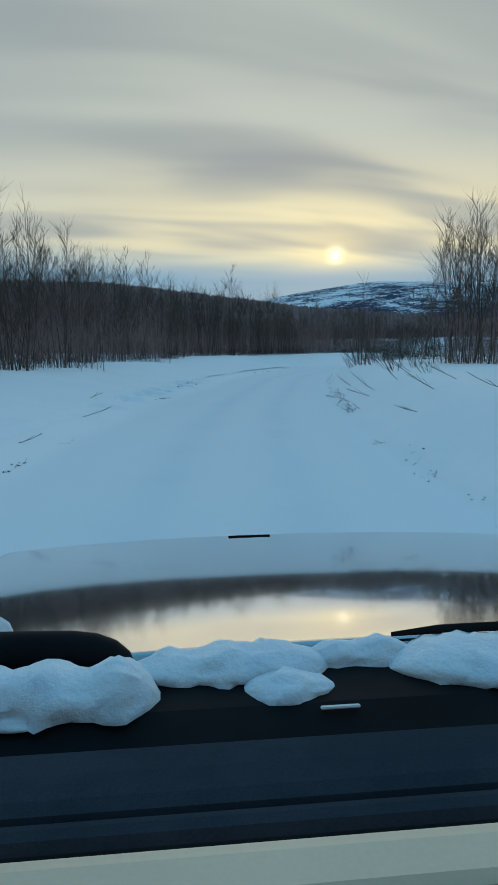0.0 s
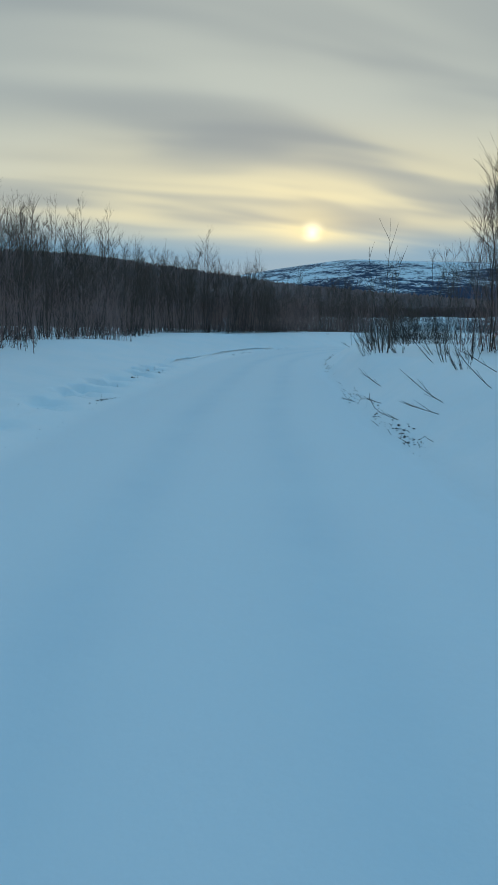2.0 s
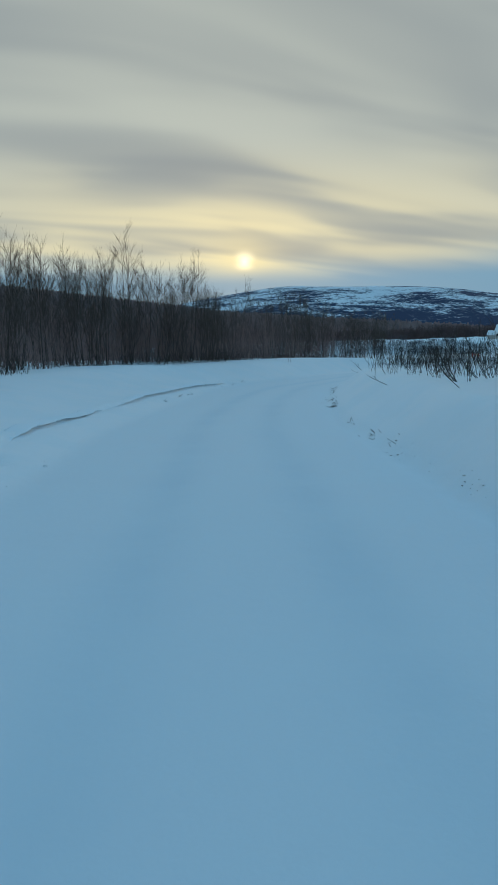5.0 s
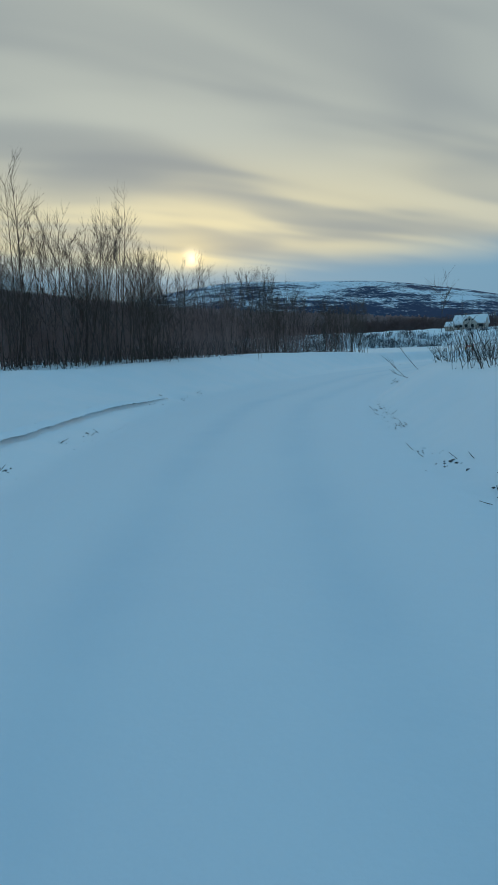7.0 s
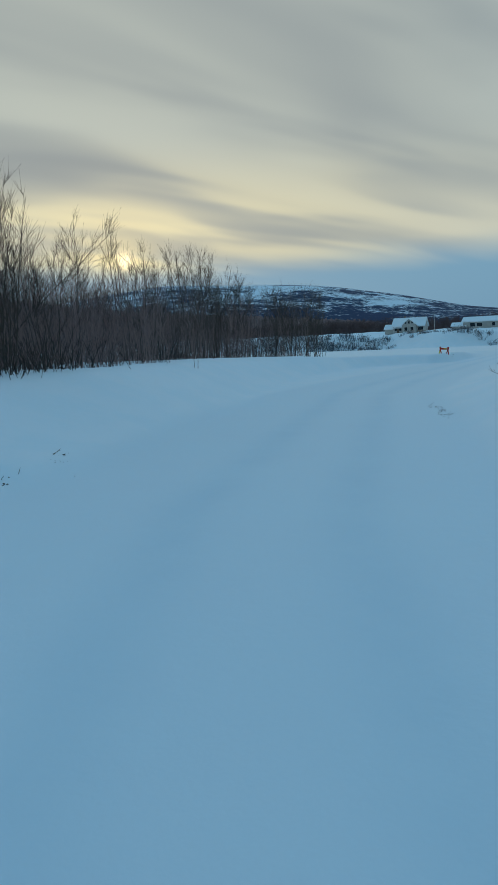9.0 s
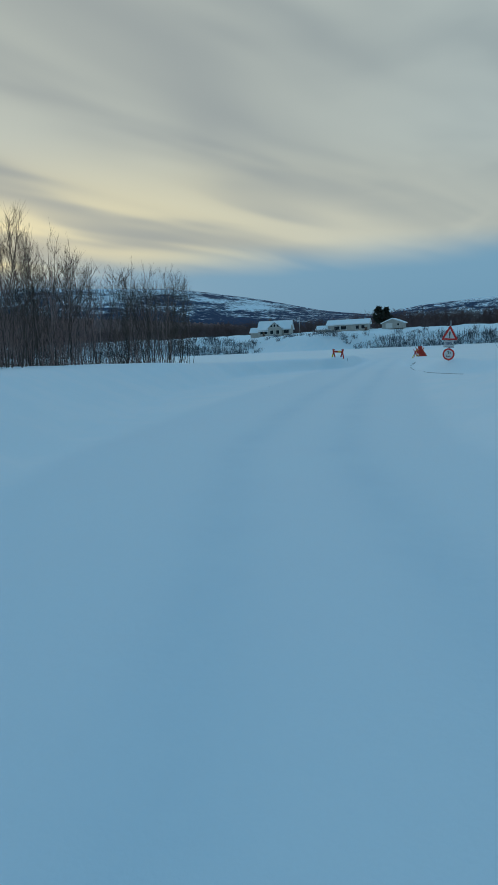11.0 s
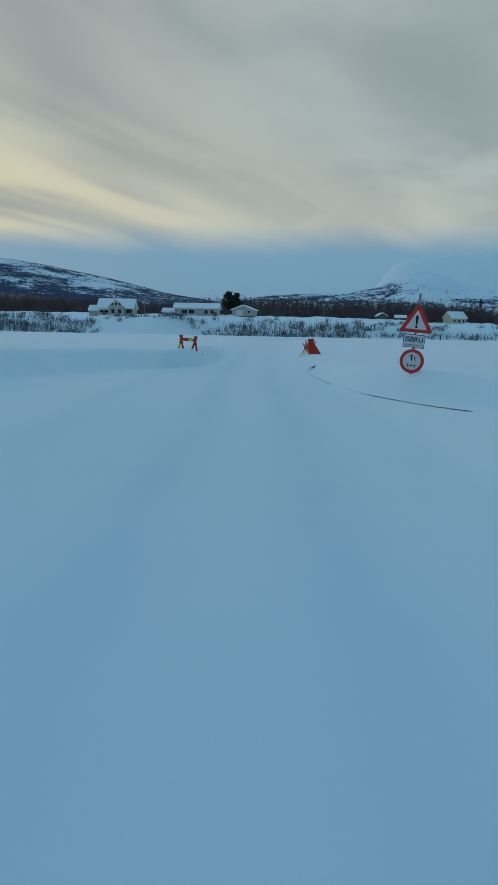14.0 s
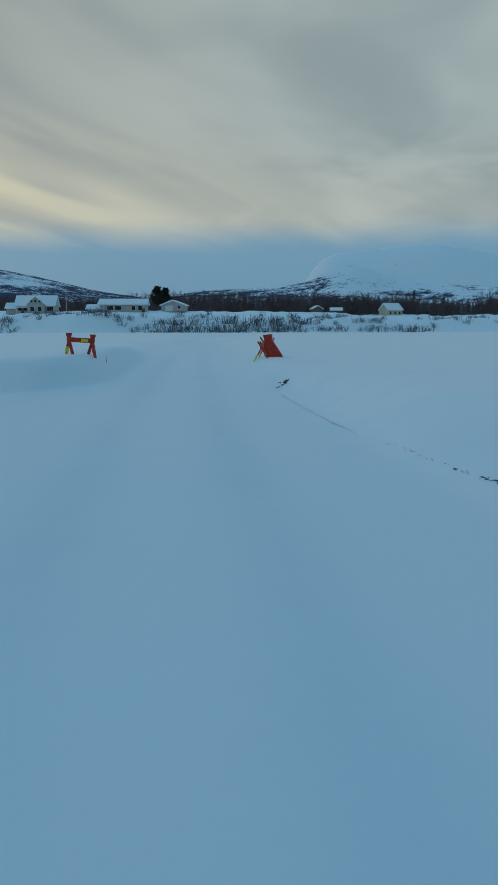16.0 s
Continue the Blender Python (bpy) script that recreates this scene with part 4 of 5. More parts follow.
def build_houses():
    h = house("house", 71, 30, "white two-storey wooden house with snowy cross-gabled roof", 4)
    part("wall", gable_body(12.5, 7.5, 3.0, 3.0), WHITE_WALL, h)
    part("roof", gable_roof(12.5, 7.5, 3.0, 3.0, 0.4, 0.5), SNOW, h, "snow-covered gable roof")
    part("wing", move(gable_body(5.2, 5.0, 3.4, 2.2, False), 0.8, -3.6), WHITE_WALL, h)
    part("wing_roof", move(gable_roof(5.2, 5.0, 3.4, 2.2, 0.32, 0.45, False), 0.8, -3.6), SNOW, h, "snow-covered cross gable")
    part("annex", move(gable_body(4.0, 5.0, 2.0, 1.6), -7.6, -0.8), WHITE_WALL, h)
    part("annex_roof", move(gable_roof(4.0, 5.0, 2.0, 1.6, 0.35, 0.4), -7.6, -0.8), SNOW, h, "snow-covered annex roof")
    part("porch_roof", box((4.6, 1.6, 0.3), (-3.8, -4.3, 2.3), 0.1), SNOW, h, "snow-covered porch roof")
    for x in (-5.8, -1.9):
        part("porch_post", box((0.14, 0.14, 2.3), (x, -4.9, 1.15), 0.02), TRIM, h)
    part("chimney", box((0.8, 0.8, 1.5), (-2.2, 0.4, 6.3), 0.04), CHIMNEY, h)
    for x, z, w, hh in ((-0.5, 4.2, 0.7, 0.9), (0.8, 4.2, 0.7, 0.9), (2.1, 4.2, 0.7, 0.9), (-0.4, 1.7, 1.2, 1.4), (2.0, 1.7, 1.2, 1.4)):
        add_window(h, x, -6.12, z, w, hh)
    for x in (-5.0, -3.2, 4.4, 5.4):
        add_window(h, x, -3.77, 1.8, 1.0, 1.3)
    door = part("door", box((1.0, 0.1, 2.1), (-4.1, -3.78, 1.05), 0.02), BROWN_WALL, h, "dark front door")
    part("door_handle", box((0.05, 0.06, 0.14), (-3.75, -3.85, 1.05), 0.01), TRIM, door)

    b = house("low_house", 42.5, 34, "long low white house with snow-covered roof", 2)
    part("wall", gable_body(15.5, 7.5, 3.4, 1.5), WHITE_WALL, b)
    part("roof", gable_roof(15.5, 7.5, 3.4, 1.5, 0.5, 0.6), SNOW, b, "thick snow on a low gable roof")
    part("annex", move(gable_body(5.0, 5.5, 1.9, 1.2), -9.6, -0.6), WHITE_WALL, b)
    part("annex_roof", move(gable_roof(5.0, 5.5, 1.9, 1.2, 0.4, 0.5), -9.6, -0.6), SNOW, b, "snow-covered annex roof")
    for x, w in ((-4.2, 2.0), (-1.6, 2.0), (3.6, 1.2), (5.8, 1.2)):
        add_window(b, x, -3.77, 2.1, w, 1.3)
    part("basement_door", box((1.1, 0.1, 2.0), (6.9, -3.78, 1.0), 0.02), BROWN_WALL, b, "dark door")

    s = house("garage", 25.5, 36, "small white garage with snow-covered gable roof", -6)
    part("wall", gable_body(8.0, 6.0, 2.1, 1.5, False), WHITE_WALL, s)
    part("roof", gable_roof(8.0, 6.0, 2.1, 1.5, 0.4, 0.5, False), SNOW, s, "snow-covered gable roof")
    part("garage_door", box((2.6, 0.1, 2.0), (-1.3, -3.02, 1.0), 0.02), TRIM, s, "white garage door")
    add_window(s, 2.2, -3.02, 1.4, 0.8, 0.8)

    c = house("cabin", -24.0, 40, "small dark cabin with snow-covered roof", 12)
    part("wall", gable_body(6.0, 5.0, 2.2, 1.6, False), BROWN_WALL, c)
    part("roof", gable_roof(6.0, 5.0, 2.2, 1.6, 0.4, 0.5, False), SNOW, c, "snow-covered gable roof")
    add_window(c, 0.0, -2.52, 1.5, 0.9, 0.9)
    c.scale = (0.6, 0.6, 0.6)
    c = house("outbuilding", -31.0, 41, "low dark outbuilding with snow-covered roof", -5)
    part("wall", gable_body(8.0, 5.0, 2.2, 1.3), BROWN_WALL, c)
    part("roof", gable_roof(8.0, 5.0, 2.2, 1.3, 0.4, 0.5), SNOW, c, "snow-covered gable roof")

    c.scale = (0.5, 0.6, 0.6)
    y = house("yellow_house", -50.5, 42, "pale yellow wooden house with snow-covered gable roof", 24)
    part("wall", gable_body(9.0, 7.5, 3.6, 3.0), YELLOW_WALL, y)
    part("roof", gable_roof(9.0, 7.5, 3.6, 3.0, 0.45, 0.5), SNOW, y, "snow-covered gable roof")
    part("chimney", box((0.7, 0.7, 1.3), (1.2, 0.3, 7.0), 0.04), CHIMNEY, y)
    for x in (-2.8, 0.0, 2.8):
        add_window(y, x, -3.77, 2.0, 1.0, 1.3)
    y.scale = (0.68, 0.7, 0.7)
    r = house("barn", -107, 130, "far pale barn with snowy roof among bare trees", 8)
    part("wall", gable_body(12.0, 7.0, 3.0, 2.0), WHITE_WALL, r)
    part("roof", gable_roof(12.0, 7.0, 3.0, 2.0, 0.45, 0.5), SNOW, r, "snow-covered gable roof")
    pole = tagged(thing("flagpole", (*far(60.5, 27), far_z(60.5, 27)), FACE), "bare grey flagpole beside the white house", "flagpole")
    st = Sticks()
    st.run([Vector((0, 0, -0.3)), Vector((0, 0, 3.5)), Vector((0, 0, 7.5))], [0.07, 0.06, 0.035], 8)
    mast = new("mast", st.mesh("mast", TRIM))
    mast.parent = pole


build_houses()


# ---------------------------------------------------------------- signs and barriers at the ice road
RED = material("sign_red", (0.74, 0.036, 0.026), 0.45, second=(0.64, 0.030, 0.024), scale=5, fine=60, fine_amount=0.05)
FACE_WHITE = material("sign_white", (0.72, 0.73, 0.74), 0.4, second=(0.65, 0.67, 0.68), scale=4, fine=80, fine_amount=0.03)
BLACK = material("sign_black", (0.012, 0.012, 0.014), 0.5, fine_amount=0)
BLUE = material("sign_blue", (0.02, 0.045, 0.12), 0.5, fine_amount=0)
STEEL = material("galvanised_steel", (0.36, 0.38, 0.40), 0.45, 0.85, second=(0.28, 0.30, 0.32), scale=12, fine_amount=0.1)
BARRIER_RED = material("barrier_red_paint", (0.66, 0.048, 0.022), 0.6, second=(0.46, 0.032, 0.017), scale=6, fine=40, fine_amount=0.12)
TAPE = material("yellow_reflective_tape", (0.80, 0.72, 0.03), 0.4, fine=60, fine_amount=0.08)


def rounded(points, r, n=5):
    """A polygon with rounded corners."""
    out = []
    for i, p in enumerate(points):
        p, a, b = Vector(p), Vector(points[i - 1]), Vector(points[(i + 1) % len(points)])
        d1, d2 = (a - p).normalized(), (b - p).normalized()
        half = d1.angle(d2) / 2
        cut = r / math.tan(half)
        c = p + (d1 + d2).normalized() * (r / math.sin(half))
        s, e = p + d1 * cut - c, p + d2 * cut - c
        for j in range(n + 1):
            v = s.lerp(e, j / n).normalized() * r
            out.append(tuple(c + v))
    return out


def ring(r, n=48):
    return [(r * math.cos(2 * math.pi * i / n), r * math.sin(2 * math.pi * i / n)) for i in range(n)]


def words(name, text, size, mat, parent, at, bold=0.0):
    cu = bpy.data.curves.new(name, "FONT")
    cu.body, cu.size, cu.align_x, cu.align_y, cu.extrude, cu.offset = text, size, "CENTER", "CENTER", 0.001, bold
    cu.materials.append(mat)
    ob = new(name, cu)
    ob.parent = parent
    ob.matrix_local = pose(*at, 90, 0, 0)
    return ob


def build_sign():
    s = tagged(thing("road_sign", (39.76, 98.06, H(39.76, 98.06) - 0.04), -62, 0, 4.2), "leaning grey post with red warning triangle and round weight-limit sign", "road sign")
    zg = H(39.76, 98.06)
    st = Sticks()
    st.run([Vector((0, 0.04, -0.5)), Vector((0, 0.04, 1.2)), Vector((0, 0.04, 2.56 - zg))], [0.032, 0.032, 0.032], 12)
    post = new("post", st.mesh("post", STEEL))
    post.parent = s
    part("post_cap", move(prism(ring(0.035, 16), 0.02), 0, 0, 0), STEEL, s).matrix_local = pose(0, 0.04, 2.565 - zg, 90)
    tri = [(-0.43, 0.0), (0.43, 0.0), (0.0, 0.745)]
    t = part("warning_triangle", move(prism(rounded(tri, 0.045), 0.006), 0, 0, 1.615 - zg), RED, s, "red-bordered warning triangle")
    inner = [(-0.27, 0.085), (0.27, 0.085), (0.0, 0.555)]
    part("triangle_face", move(prism(rounded(inner, 0.012), 0.003), 0, -0.006, 1.615 - zg), FACE_WHITE, t, "pale grey triangle face")
    mark = [(-0.022, 0.19), (0.022, 0.19), (0.036, 0.40), (0.0, 0.435), (-0.036, 0.40)]
    part("exclamation_bar", move(prism(mark, 0.002), 0, -0.009, 1.615 - zg), BLACK, t, "black exclamation bar")
    part("exclamation_dot", move(prism([(x, z + 0.145) for x, z in ring(0.032, 24)], 0.002), 0, -0.009, 1.615 - zg), BLACK, t, "black exclamation dot")
    p = part("text_plate", prism(rounded([(-0.265, -0.165), (0.265, -0.165), (0.265, 0.165), (-0.265, 0.165)], 0.015), 0.006), BLUE, s, "white text plate with dark blue rim")
    p.matrix_local = pose(-0.01, 0, 1.405 - zg, 0, 1.5, 0)
    part("plate_face", move(prism(rounded([(-0.25, -0.15), (0.25, -0.15), (0.25, 0.15), (-0.25, 0.15)], 0.01), 0.003), 0, -0.005, 0), FACE_WHITE, p)
    words("plate_text", "ISBRU", 0.175, BLUE, p, (0, -0.0085, 0.035), 0.004)
    words("plate_small_text", "Kjøring på eget ansvar", 0.046, BLUE, p, (0, -0.0085, -0.098), 0.0006)
    c = part("limit_disc", prism(ring(0.30), 0.006), RED, s, "red-bordered round weight-limit disc")
    c.matrix_local = pose(0.0, 0, 0.905 - zg, 0, 1, 0)
    part("disc_face", move(prism(ring(0.222), 0.003), 0, -0.005, 0), FACE_WHITE, c, "pale grey disc face")
    one = [(0.0, -0.072), (0.034, -0.072), (0.034, 0.076), (0.010, 0.076), (-0.038, 0.046), (-0.038, 0.018), (0.0, 0.034)]
    part("limit_number", move(prism(one, 0.002), -0.03, -0.0085, 0.085), BLACK, c, "black number one")
    words("limit_unit_text", "t", 0.165, BLACK, c, (0.075, -0.0085, 0.075), 0.003)
    axle = part("axle_symbol", box((0.18, 0.002, 0.014), (0, -0.0085, -0.11)), BLACK, c, "black axle symbol")
    for x in (-0.09, 0.09):
        box_part = part("axle_wheel", box((0.018, 0.002, 0.085), (x, -0.0085, -0.11)), BLACK, axle)
    part("axle_hub", move(prism(ring(0.02, 16), 0.002), 0, -0.0087, -0.11), BLACK, axle)
    for z in (1.72, 2.1, 1.48, 1.33, 1.05, 0.75):
        part("clamp", box((0.10, 0.05, 0.03), (0, 0.03, z - zg), 0.006), STEEL, s)


build_sign()


def board(length, wide, thick, a, tilt, mat, name, parent, label=""):
    """A board standing at a place, leaning sideways by a (about y) and tilted by tilt (about x)."""
    turn = Matrix.Rotation(radians(a), 4, "Y") @ Matrix.Rotation(radians(tilt), 4, "X")
    return part(name, box((wide, thick, length), (0, 0, 0), 0.006, turn), mat, parent, label)


def trestle(name, label, at, rz, rx=0.0, ry=0.0, group="red barriers"):
    """A sawhorse: a rail held between two pairs of crossed legs whose tops stand up."""
    t = tagged(thing(name, at, rz, rx, ry), label, "barrier", group)
    rail = part("rail", box((0.80, 0.035, 0.15), (0, 0, 0.50), 0.006), BARRIER_RED, t)
    part("tape", box((0.24, 0.041, 0.10), (0.12, 0, 0.50), 0.003), TAPE, rail, "yellow reflective tape")
    for x in (-0.40, 0.40):
        for side in (-1, 1):
            leg = board(0.86, 0.10, 0.032, 0, 0, BARRIER_RED, "leg", t)
            leg.matrix_local = pose(x, side * 0.02, 0.52, side * -30, 3 * (1 if x > 0 else -1), 0) @ pose(0, 0, -0.22)
            if side < 0 and x < 0:
                part("leg_tape", box((0.105, 0.038, 0.34), (0, 0, -0.22), 0.003), TAPE, leg, "yellow reflective tape")
        part("brace", box((0.13, 0.10, 0.13), (x, 0, 0.51), 0.012), BARRIER_RED, t)
    return t


def build_barriers():
    x, y = 44.48, 112.92
    trestle("barrier_trestle", "red sawhorse barrier with yellow reflective tape standing in snow", (x, y, H(x, y) - 0.06), -12, 0, 4).scale = (0.9, 0.9, 0.9)
    x, y = 50.1, 110.7
    trestle("barrier_trestle", "red sawhorse barrier seen end-on beside a red panel", (x, y, H(x, y) - 0.08), 34, 0, -10)
    x, y = 51.1, 111.3
    t = trestle("barrier_trestle", "red sawhorse barrier with a red board leaning on it", (x, y, H(x, y) - 0.12), 20, 0, -8)
    p = tagged(thing("leaning_board", (50.85, 110.9, H(50.85, 110.9) - 0.06), -46, -14, -10), "red tapered barrier board leaning on a sawhorse", "barrier board", "red barriers")
    part("panel", move(prism([(-0.26, -0.1), (0.40, -0.1), (0.30, 0.18), (0.12, 0.60), (0.15, 0.82), (-0.17, 0.84), (-0.15, 0.62), (-0.24, 0.2)], 0.03), 0, 0, 0.02), BARRIER_RED, p)
    part("panel_tape", box((0.07, 0.036, 0.36), (-0.20, 0, 0.24), 0.003), TAPE, p, "yellow reflective tape")
    for i, (x, y, tall) in enumerate(((45.55, 113.8, 0.30), (46.0, 113.7, 0.24))):
        st = Sticks()
        st.run([Vector((0, 0, -0.2)), Vector((0.01, 0, tall * 0.6)), Vector((0.04, 0, tall))], [0.007, 0.006, 0.004], 6)
        ob = new("marker_stick", st.mesh("marker_stick", TWIG))
        ob.matrix_world = pose(x, y, H(x, y), 0, 4 + 6 * i, 30)
        tagged(ob, "thin dark stick standing in the snow by the barrier", "stick")
    x, y = far(-38, -3)
    st = Sticks()
    st.run([Vector((0, 0, -0.3)), Vector((0, 0, 0.8)), Vector((0, 0, 1.5))], [0.16, 0.16, 0.14], 8)
    ob = new("mooring_post", st.mesh("mooring_post", BARK))
    ob.matrix_world = pose(x, y, 0.3)
    tagged(ob, "short dark post on the frozen river", "post")


build_barriers()


# ---------------------------------------------------------------- litter on the banks
def fallen_branch(x, y, turn, tilt, long, seed, forks=5):
    rng = random.Random(seed)
    turn += rng.uniform(-22, 15)
    tilt *= rng.uniform(0.6, 1.1)
    st = Sticks()
    line = limb(rng, (-long * 0.2, 0, 0), (1, 0, 0.05), long, 0.13, 4)
    st.run(line, [0.0062, 0.0058, 0.0050, 0.0038, 0.002], 5)
    for _ in range(forks):
        t = rng.uniform(0.8, 3.6)
        i = int(t)
        p = line[i].lerp(line[i + 1], t - i)
        st.run(limb(rng, p, (1, rng.uniform(-0.9, 0.9), rng.uniform(0.1, 0.5)), long * rng.uniform(0.2, 0.45), 0.12, 2), [0.0040, 0.0032, 0.0016], 4)
    ob = new("fallen_branch", st.mesh("fallen_branch", TWIG))
    ob.matrix_world = pose(x, y, H(x, y) + 0.01, 0, -tilt * 0.8, turn)
    return tagged(ob, "thin bare dark branch lying in the snow bank", "branch", "branches on the banks")


for n, (l, s, turn, tilt, long) in enumerate((
        (13.0, 3.7, 150, 28, 1.0), (14.2, 4.4, 160, 30, 1.1), (15.6, 3.9, 135, 35, 0.9), (17.0, 3.7, 140, 40, 1.0), (18.6, 4.3, 155, 30, 1.1), (20.4, 2.62, 120, 40, 0.45),
        (10.5, 4.2, 165, 15, 0.8), (12.0, 3.2, 170, 12, 0.7), (22.8, 2.42, 150, 10, 0.5), (30.0, 3.9, 150, 25, 0.9), (35.0, 3.7, 145, 32, 1.0), (41.0, 3.6, 150, 20, 0.8), (60.2, 3.2, 150, 50, 1.5), (60.6, 3.5, 145, 58, 1.6),
        (57.5, 3.4, 150, 20, 0.7), (14.8, -3.6, 15, 10, 0.8), (10.6, -3.5, 10, 12, 0.6), (19.0, -4.6, 20, 25, 0.6), (70.0, 3.9, 130, 35, 0.8), (22.9, 3.0, 140, 20, 1.2), (17.7, 3.2, 155, 18, 1.3), (17.3, 3.05, 160, 12, 1.0), (20.6, 2.75, 178, 6, 0.5), (18.3, 2.66, 172, 15, 0.6))):
    fallen_branch(*road_point(l, s), turn, tilt, long * 0.75, 400 + n)


def fallen_log():
    """A fallen trunk under snow at the edge of the wood."""
    log = tagged(thing("fallen_log", (21.6, 111.2, H(21.6, 111.2) + 0.25), -25, 0, 4), "fallen dark tree trunk with snow lying on top", "log")
    rng = random.Random(5)
    st = Sticks()
    st.run(limb(rng, (-2.6, 0, 0), (1, 0, 0.02), 5.2, 0.03, 6), [0.16, 0.16, 0.15, 0.13, 0.11, 0.08, 0.03], 10)
    for i in range(5):
        st.run(limb(rng, (-2 + i, 0, 0.05), (0.5, rng.uniform(-1, 1), 1), rng.uniform(0.5, 1.1), 0.12, 3), [0.03, 0.02, 0.012, 0.005], 5)
    new("trunk", st.mesh("trunk", BARK)).parent = log
    st = Sticks()
    st.run(limb(random.Random(6), (-1.2, 0, 0.15), (1, 0, 0.02), 3.4, 0.02, 8), [0.05, 0.13, 0.16, 0.15, 0.16, 0.14, 0.13, 0.10, 0.03], 10)
    new("snow_cap", st.mesh("snow_cap", SNOW)).parent = log


fallen_log()


def build_clods():
    """Small lumps of dark gravel and dirty snow, along the foot of the banks."""
    rng = random.Random(77)
    ico = bmesh.new()
    bmesh.ops.create_icosphere(ico, subdivisions=1, radius=1.0)
    base_v, base_f = [v.co.copy() for v in ico.verts], [[v.index for v in f.verts] for f in ico.faces]
    ico.free()
    verts, faces, litter = [], [], Sticks()

    def lump(x, y, r):
        z, at = H(x, y), len(verts)
        sx, sy, sz = (r * rng.uniform(0.6, 1.4) * k for k in (1.0, 1.0, 0.5))
        for v in base_v:
            j = rng.uniform(0.45, 1.4)
            verts.append((x + v.x * sx * j, y + v.y * sy * j, z + v.z * sz * j + 0.45 * r))
        faces.extend([[at + i for i in f] for f in base_f])

    for l0, l1, s0, count, size in ((7, 12, 2.46, 40, 0.022), (16.2, 21.0, 2.52, 110, 0.034), (22, 31, 2.46, 80, 0.022), (33, 40, 2.46, 60, 0.022), (43.5, 47, 2.46, 76, 0.036), (47, 57, 2.46, 110, 0.026), (66.5, 71, 2.15, 40, 0.022), (5, 12, -3.1, 20, 0.03), (17.5, 23, -3.1, 30, 0.035),
                                    (24, 33, -3.7, 24, 0.04), (47, 56, -3.3, 24, 0.03), (57, 62, -3.7, 14, 0.035)):
        for _ in range(max(3, count // 7)):
            l, s = rng.uniform(l0, l1), s0 + (rng.gauss(0, 0.05) + 0.03) * (1 if s0 > 0 else -1)
            for _ in range(rng.randrange(3, 13)):
                lump(*road_point(l + rng.gauss(0, 0.16), s + rng.gauss(0, 0.035)), size * rng.uniform(0.12, 0.85) ** 1.3)
            for _ in range(rng.randrange(0, 4)):
                x, y = road_point(l + rng.gauss(0, 0.15), s + rng.gauss(0, 0.08))
                turn, long = rng.uniform(0, 6.28), rng.uniform(0.06, 0.20)
                litter.run(limb(rng, (x, y, H(x, y) - 0.01), (math.cos(turn), math.sin(turn), rng.uniform(0.1, 0.8)), long, 0.12, 2), [0.004, 0.0035, 0.002], 4)
    # the cracked edge of the ice road
    a, b, c = Vector((37.6, 95.2)), Vector((38.2, 99.6)), Vector((46.2, 107.2))
    for i in range(1300):
        t = (i / 1299) ** 1.3
        if rng.random() > (0.9 if t < 0.12 or 0.22 < t < 0.38 else 0.5):
            continue
        p = a * (1 - t) ** 2 + b * 2 * t * (1 - t) + c * t * t
        lump(p.x + rng.gauss(0, 0.03), p.y + rng.gauss(0, 0.03), rng.uniform(0.004, 0.014) * (1.4 - 1.0 * t))
    for _ in range(7):
        lump(6.8 + rng.gauss(0, 0.04), 70.1 + rng.gauss(0, 0.05), rng.uniform(0.012, 0.03))
    for x, y in ((28.6, 97.1), (8.2, 71.3)):
        for _ in range(9):
            lump(x + rng.gauss(0, 0.10), y + rng.gauss(0, 0.05), rng.uniform(0.004, 0.010))
    for _ in range(12):
        lump(45.3 + rng.gauss(0, 0.08), 106.1 + rng.gauss(0, 0.08), rng.uniform(0.02, 0.05))
    dirt_v, dirt_f = list(verts), list(faces)
    verts.clear(), faces.clear()
    # crumbs of snow broken off the banks, along the foot of both
    for s0, count in ((2.50, 420), (-3.0, 200), (-3.95, 140)):
        for _ in range(count):
            l = rng.uniform(4, 60)
            if noise.noise(Vector((l * 0.45, s0, 3.0))) < -0.12:
                continue
            lump(*road_point(l, s0 + rng.gauss(0, 0.07)), 0.006 + 0.022 * rng.random() ** 3)
    tagged(new("snow_crumbs", mesh_of("snow_crumbs", list(verts), list(faces), SNOW, True)), "small crumbs of white snow along the foot of the banks", "snow crumbs", kind="stuff")
    tagged(new("twig_litter", litter.mesh("twig_litter", TWIG)), "short broken dark twigs scattered at the foot of the banks", "twigs", kind="stuff")
    tagged(new("dirt_clods", mesh_of("dirt_clods", dirt_v, dirt_f, DIRT, True)), "small dark clods and gravel along the road edges", "dirt", kind="stuff")


build_clods()


# ---------------------------------------------------------------- the car that carries the camera, where it stands at the start
PAINT = material("silver_car_paint", (0.44, 0.445, 0.45), 0.08, 0.92, fine=300, fine_amount=0.02, coat=0.4)
PLASTIC = material("black_plastic", (0.005, 0.006, 0.008), 0.7, second=(0.008, 0.009, 0.011), scale=8, fine=200, fine_amount=0.1, spec=0.12)
DASH = material("dark_blue_dashboard", (0.050, 0.058, 0.072), 0.9, second=(0.040, 0.048, 0.062), scale=5, fine=400, fine_amount=0.15, bump=0.1, bump_scale=300, spec=0.0)
CREAM = material("pale_dash_trim", (0.95, 0.69, 0.48), 0.6, second=(0.90, 0.65, 0.45), scale=4, fine=200, fine_amount=0.04)
GREYGREEN = material("grey_trim", (0.13, 0.115, 0.09), 0.7, fine=200, fine_amount=0.08)
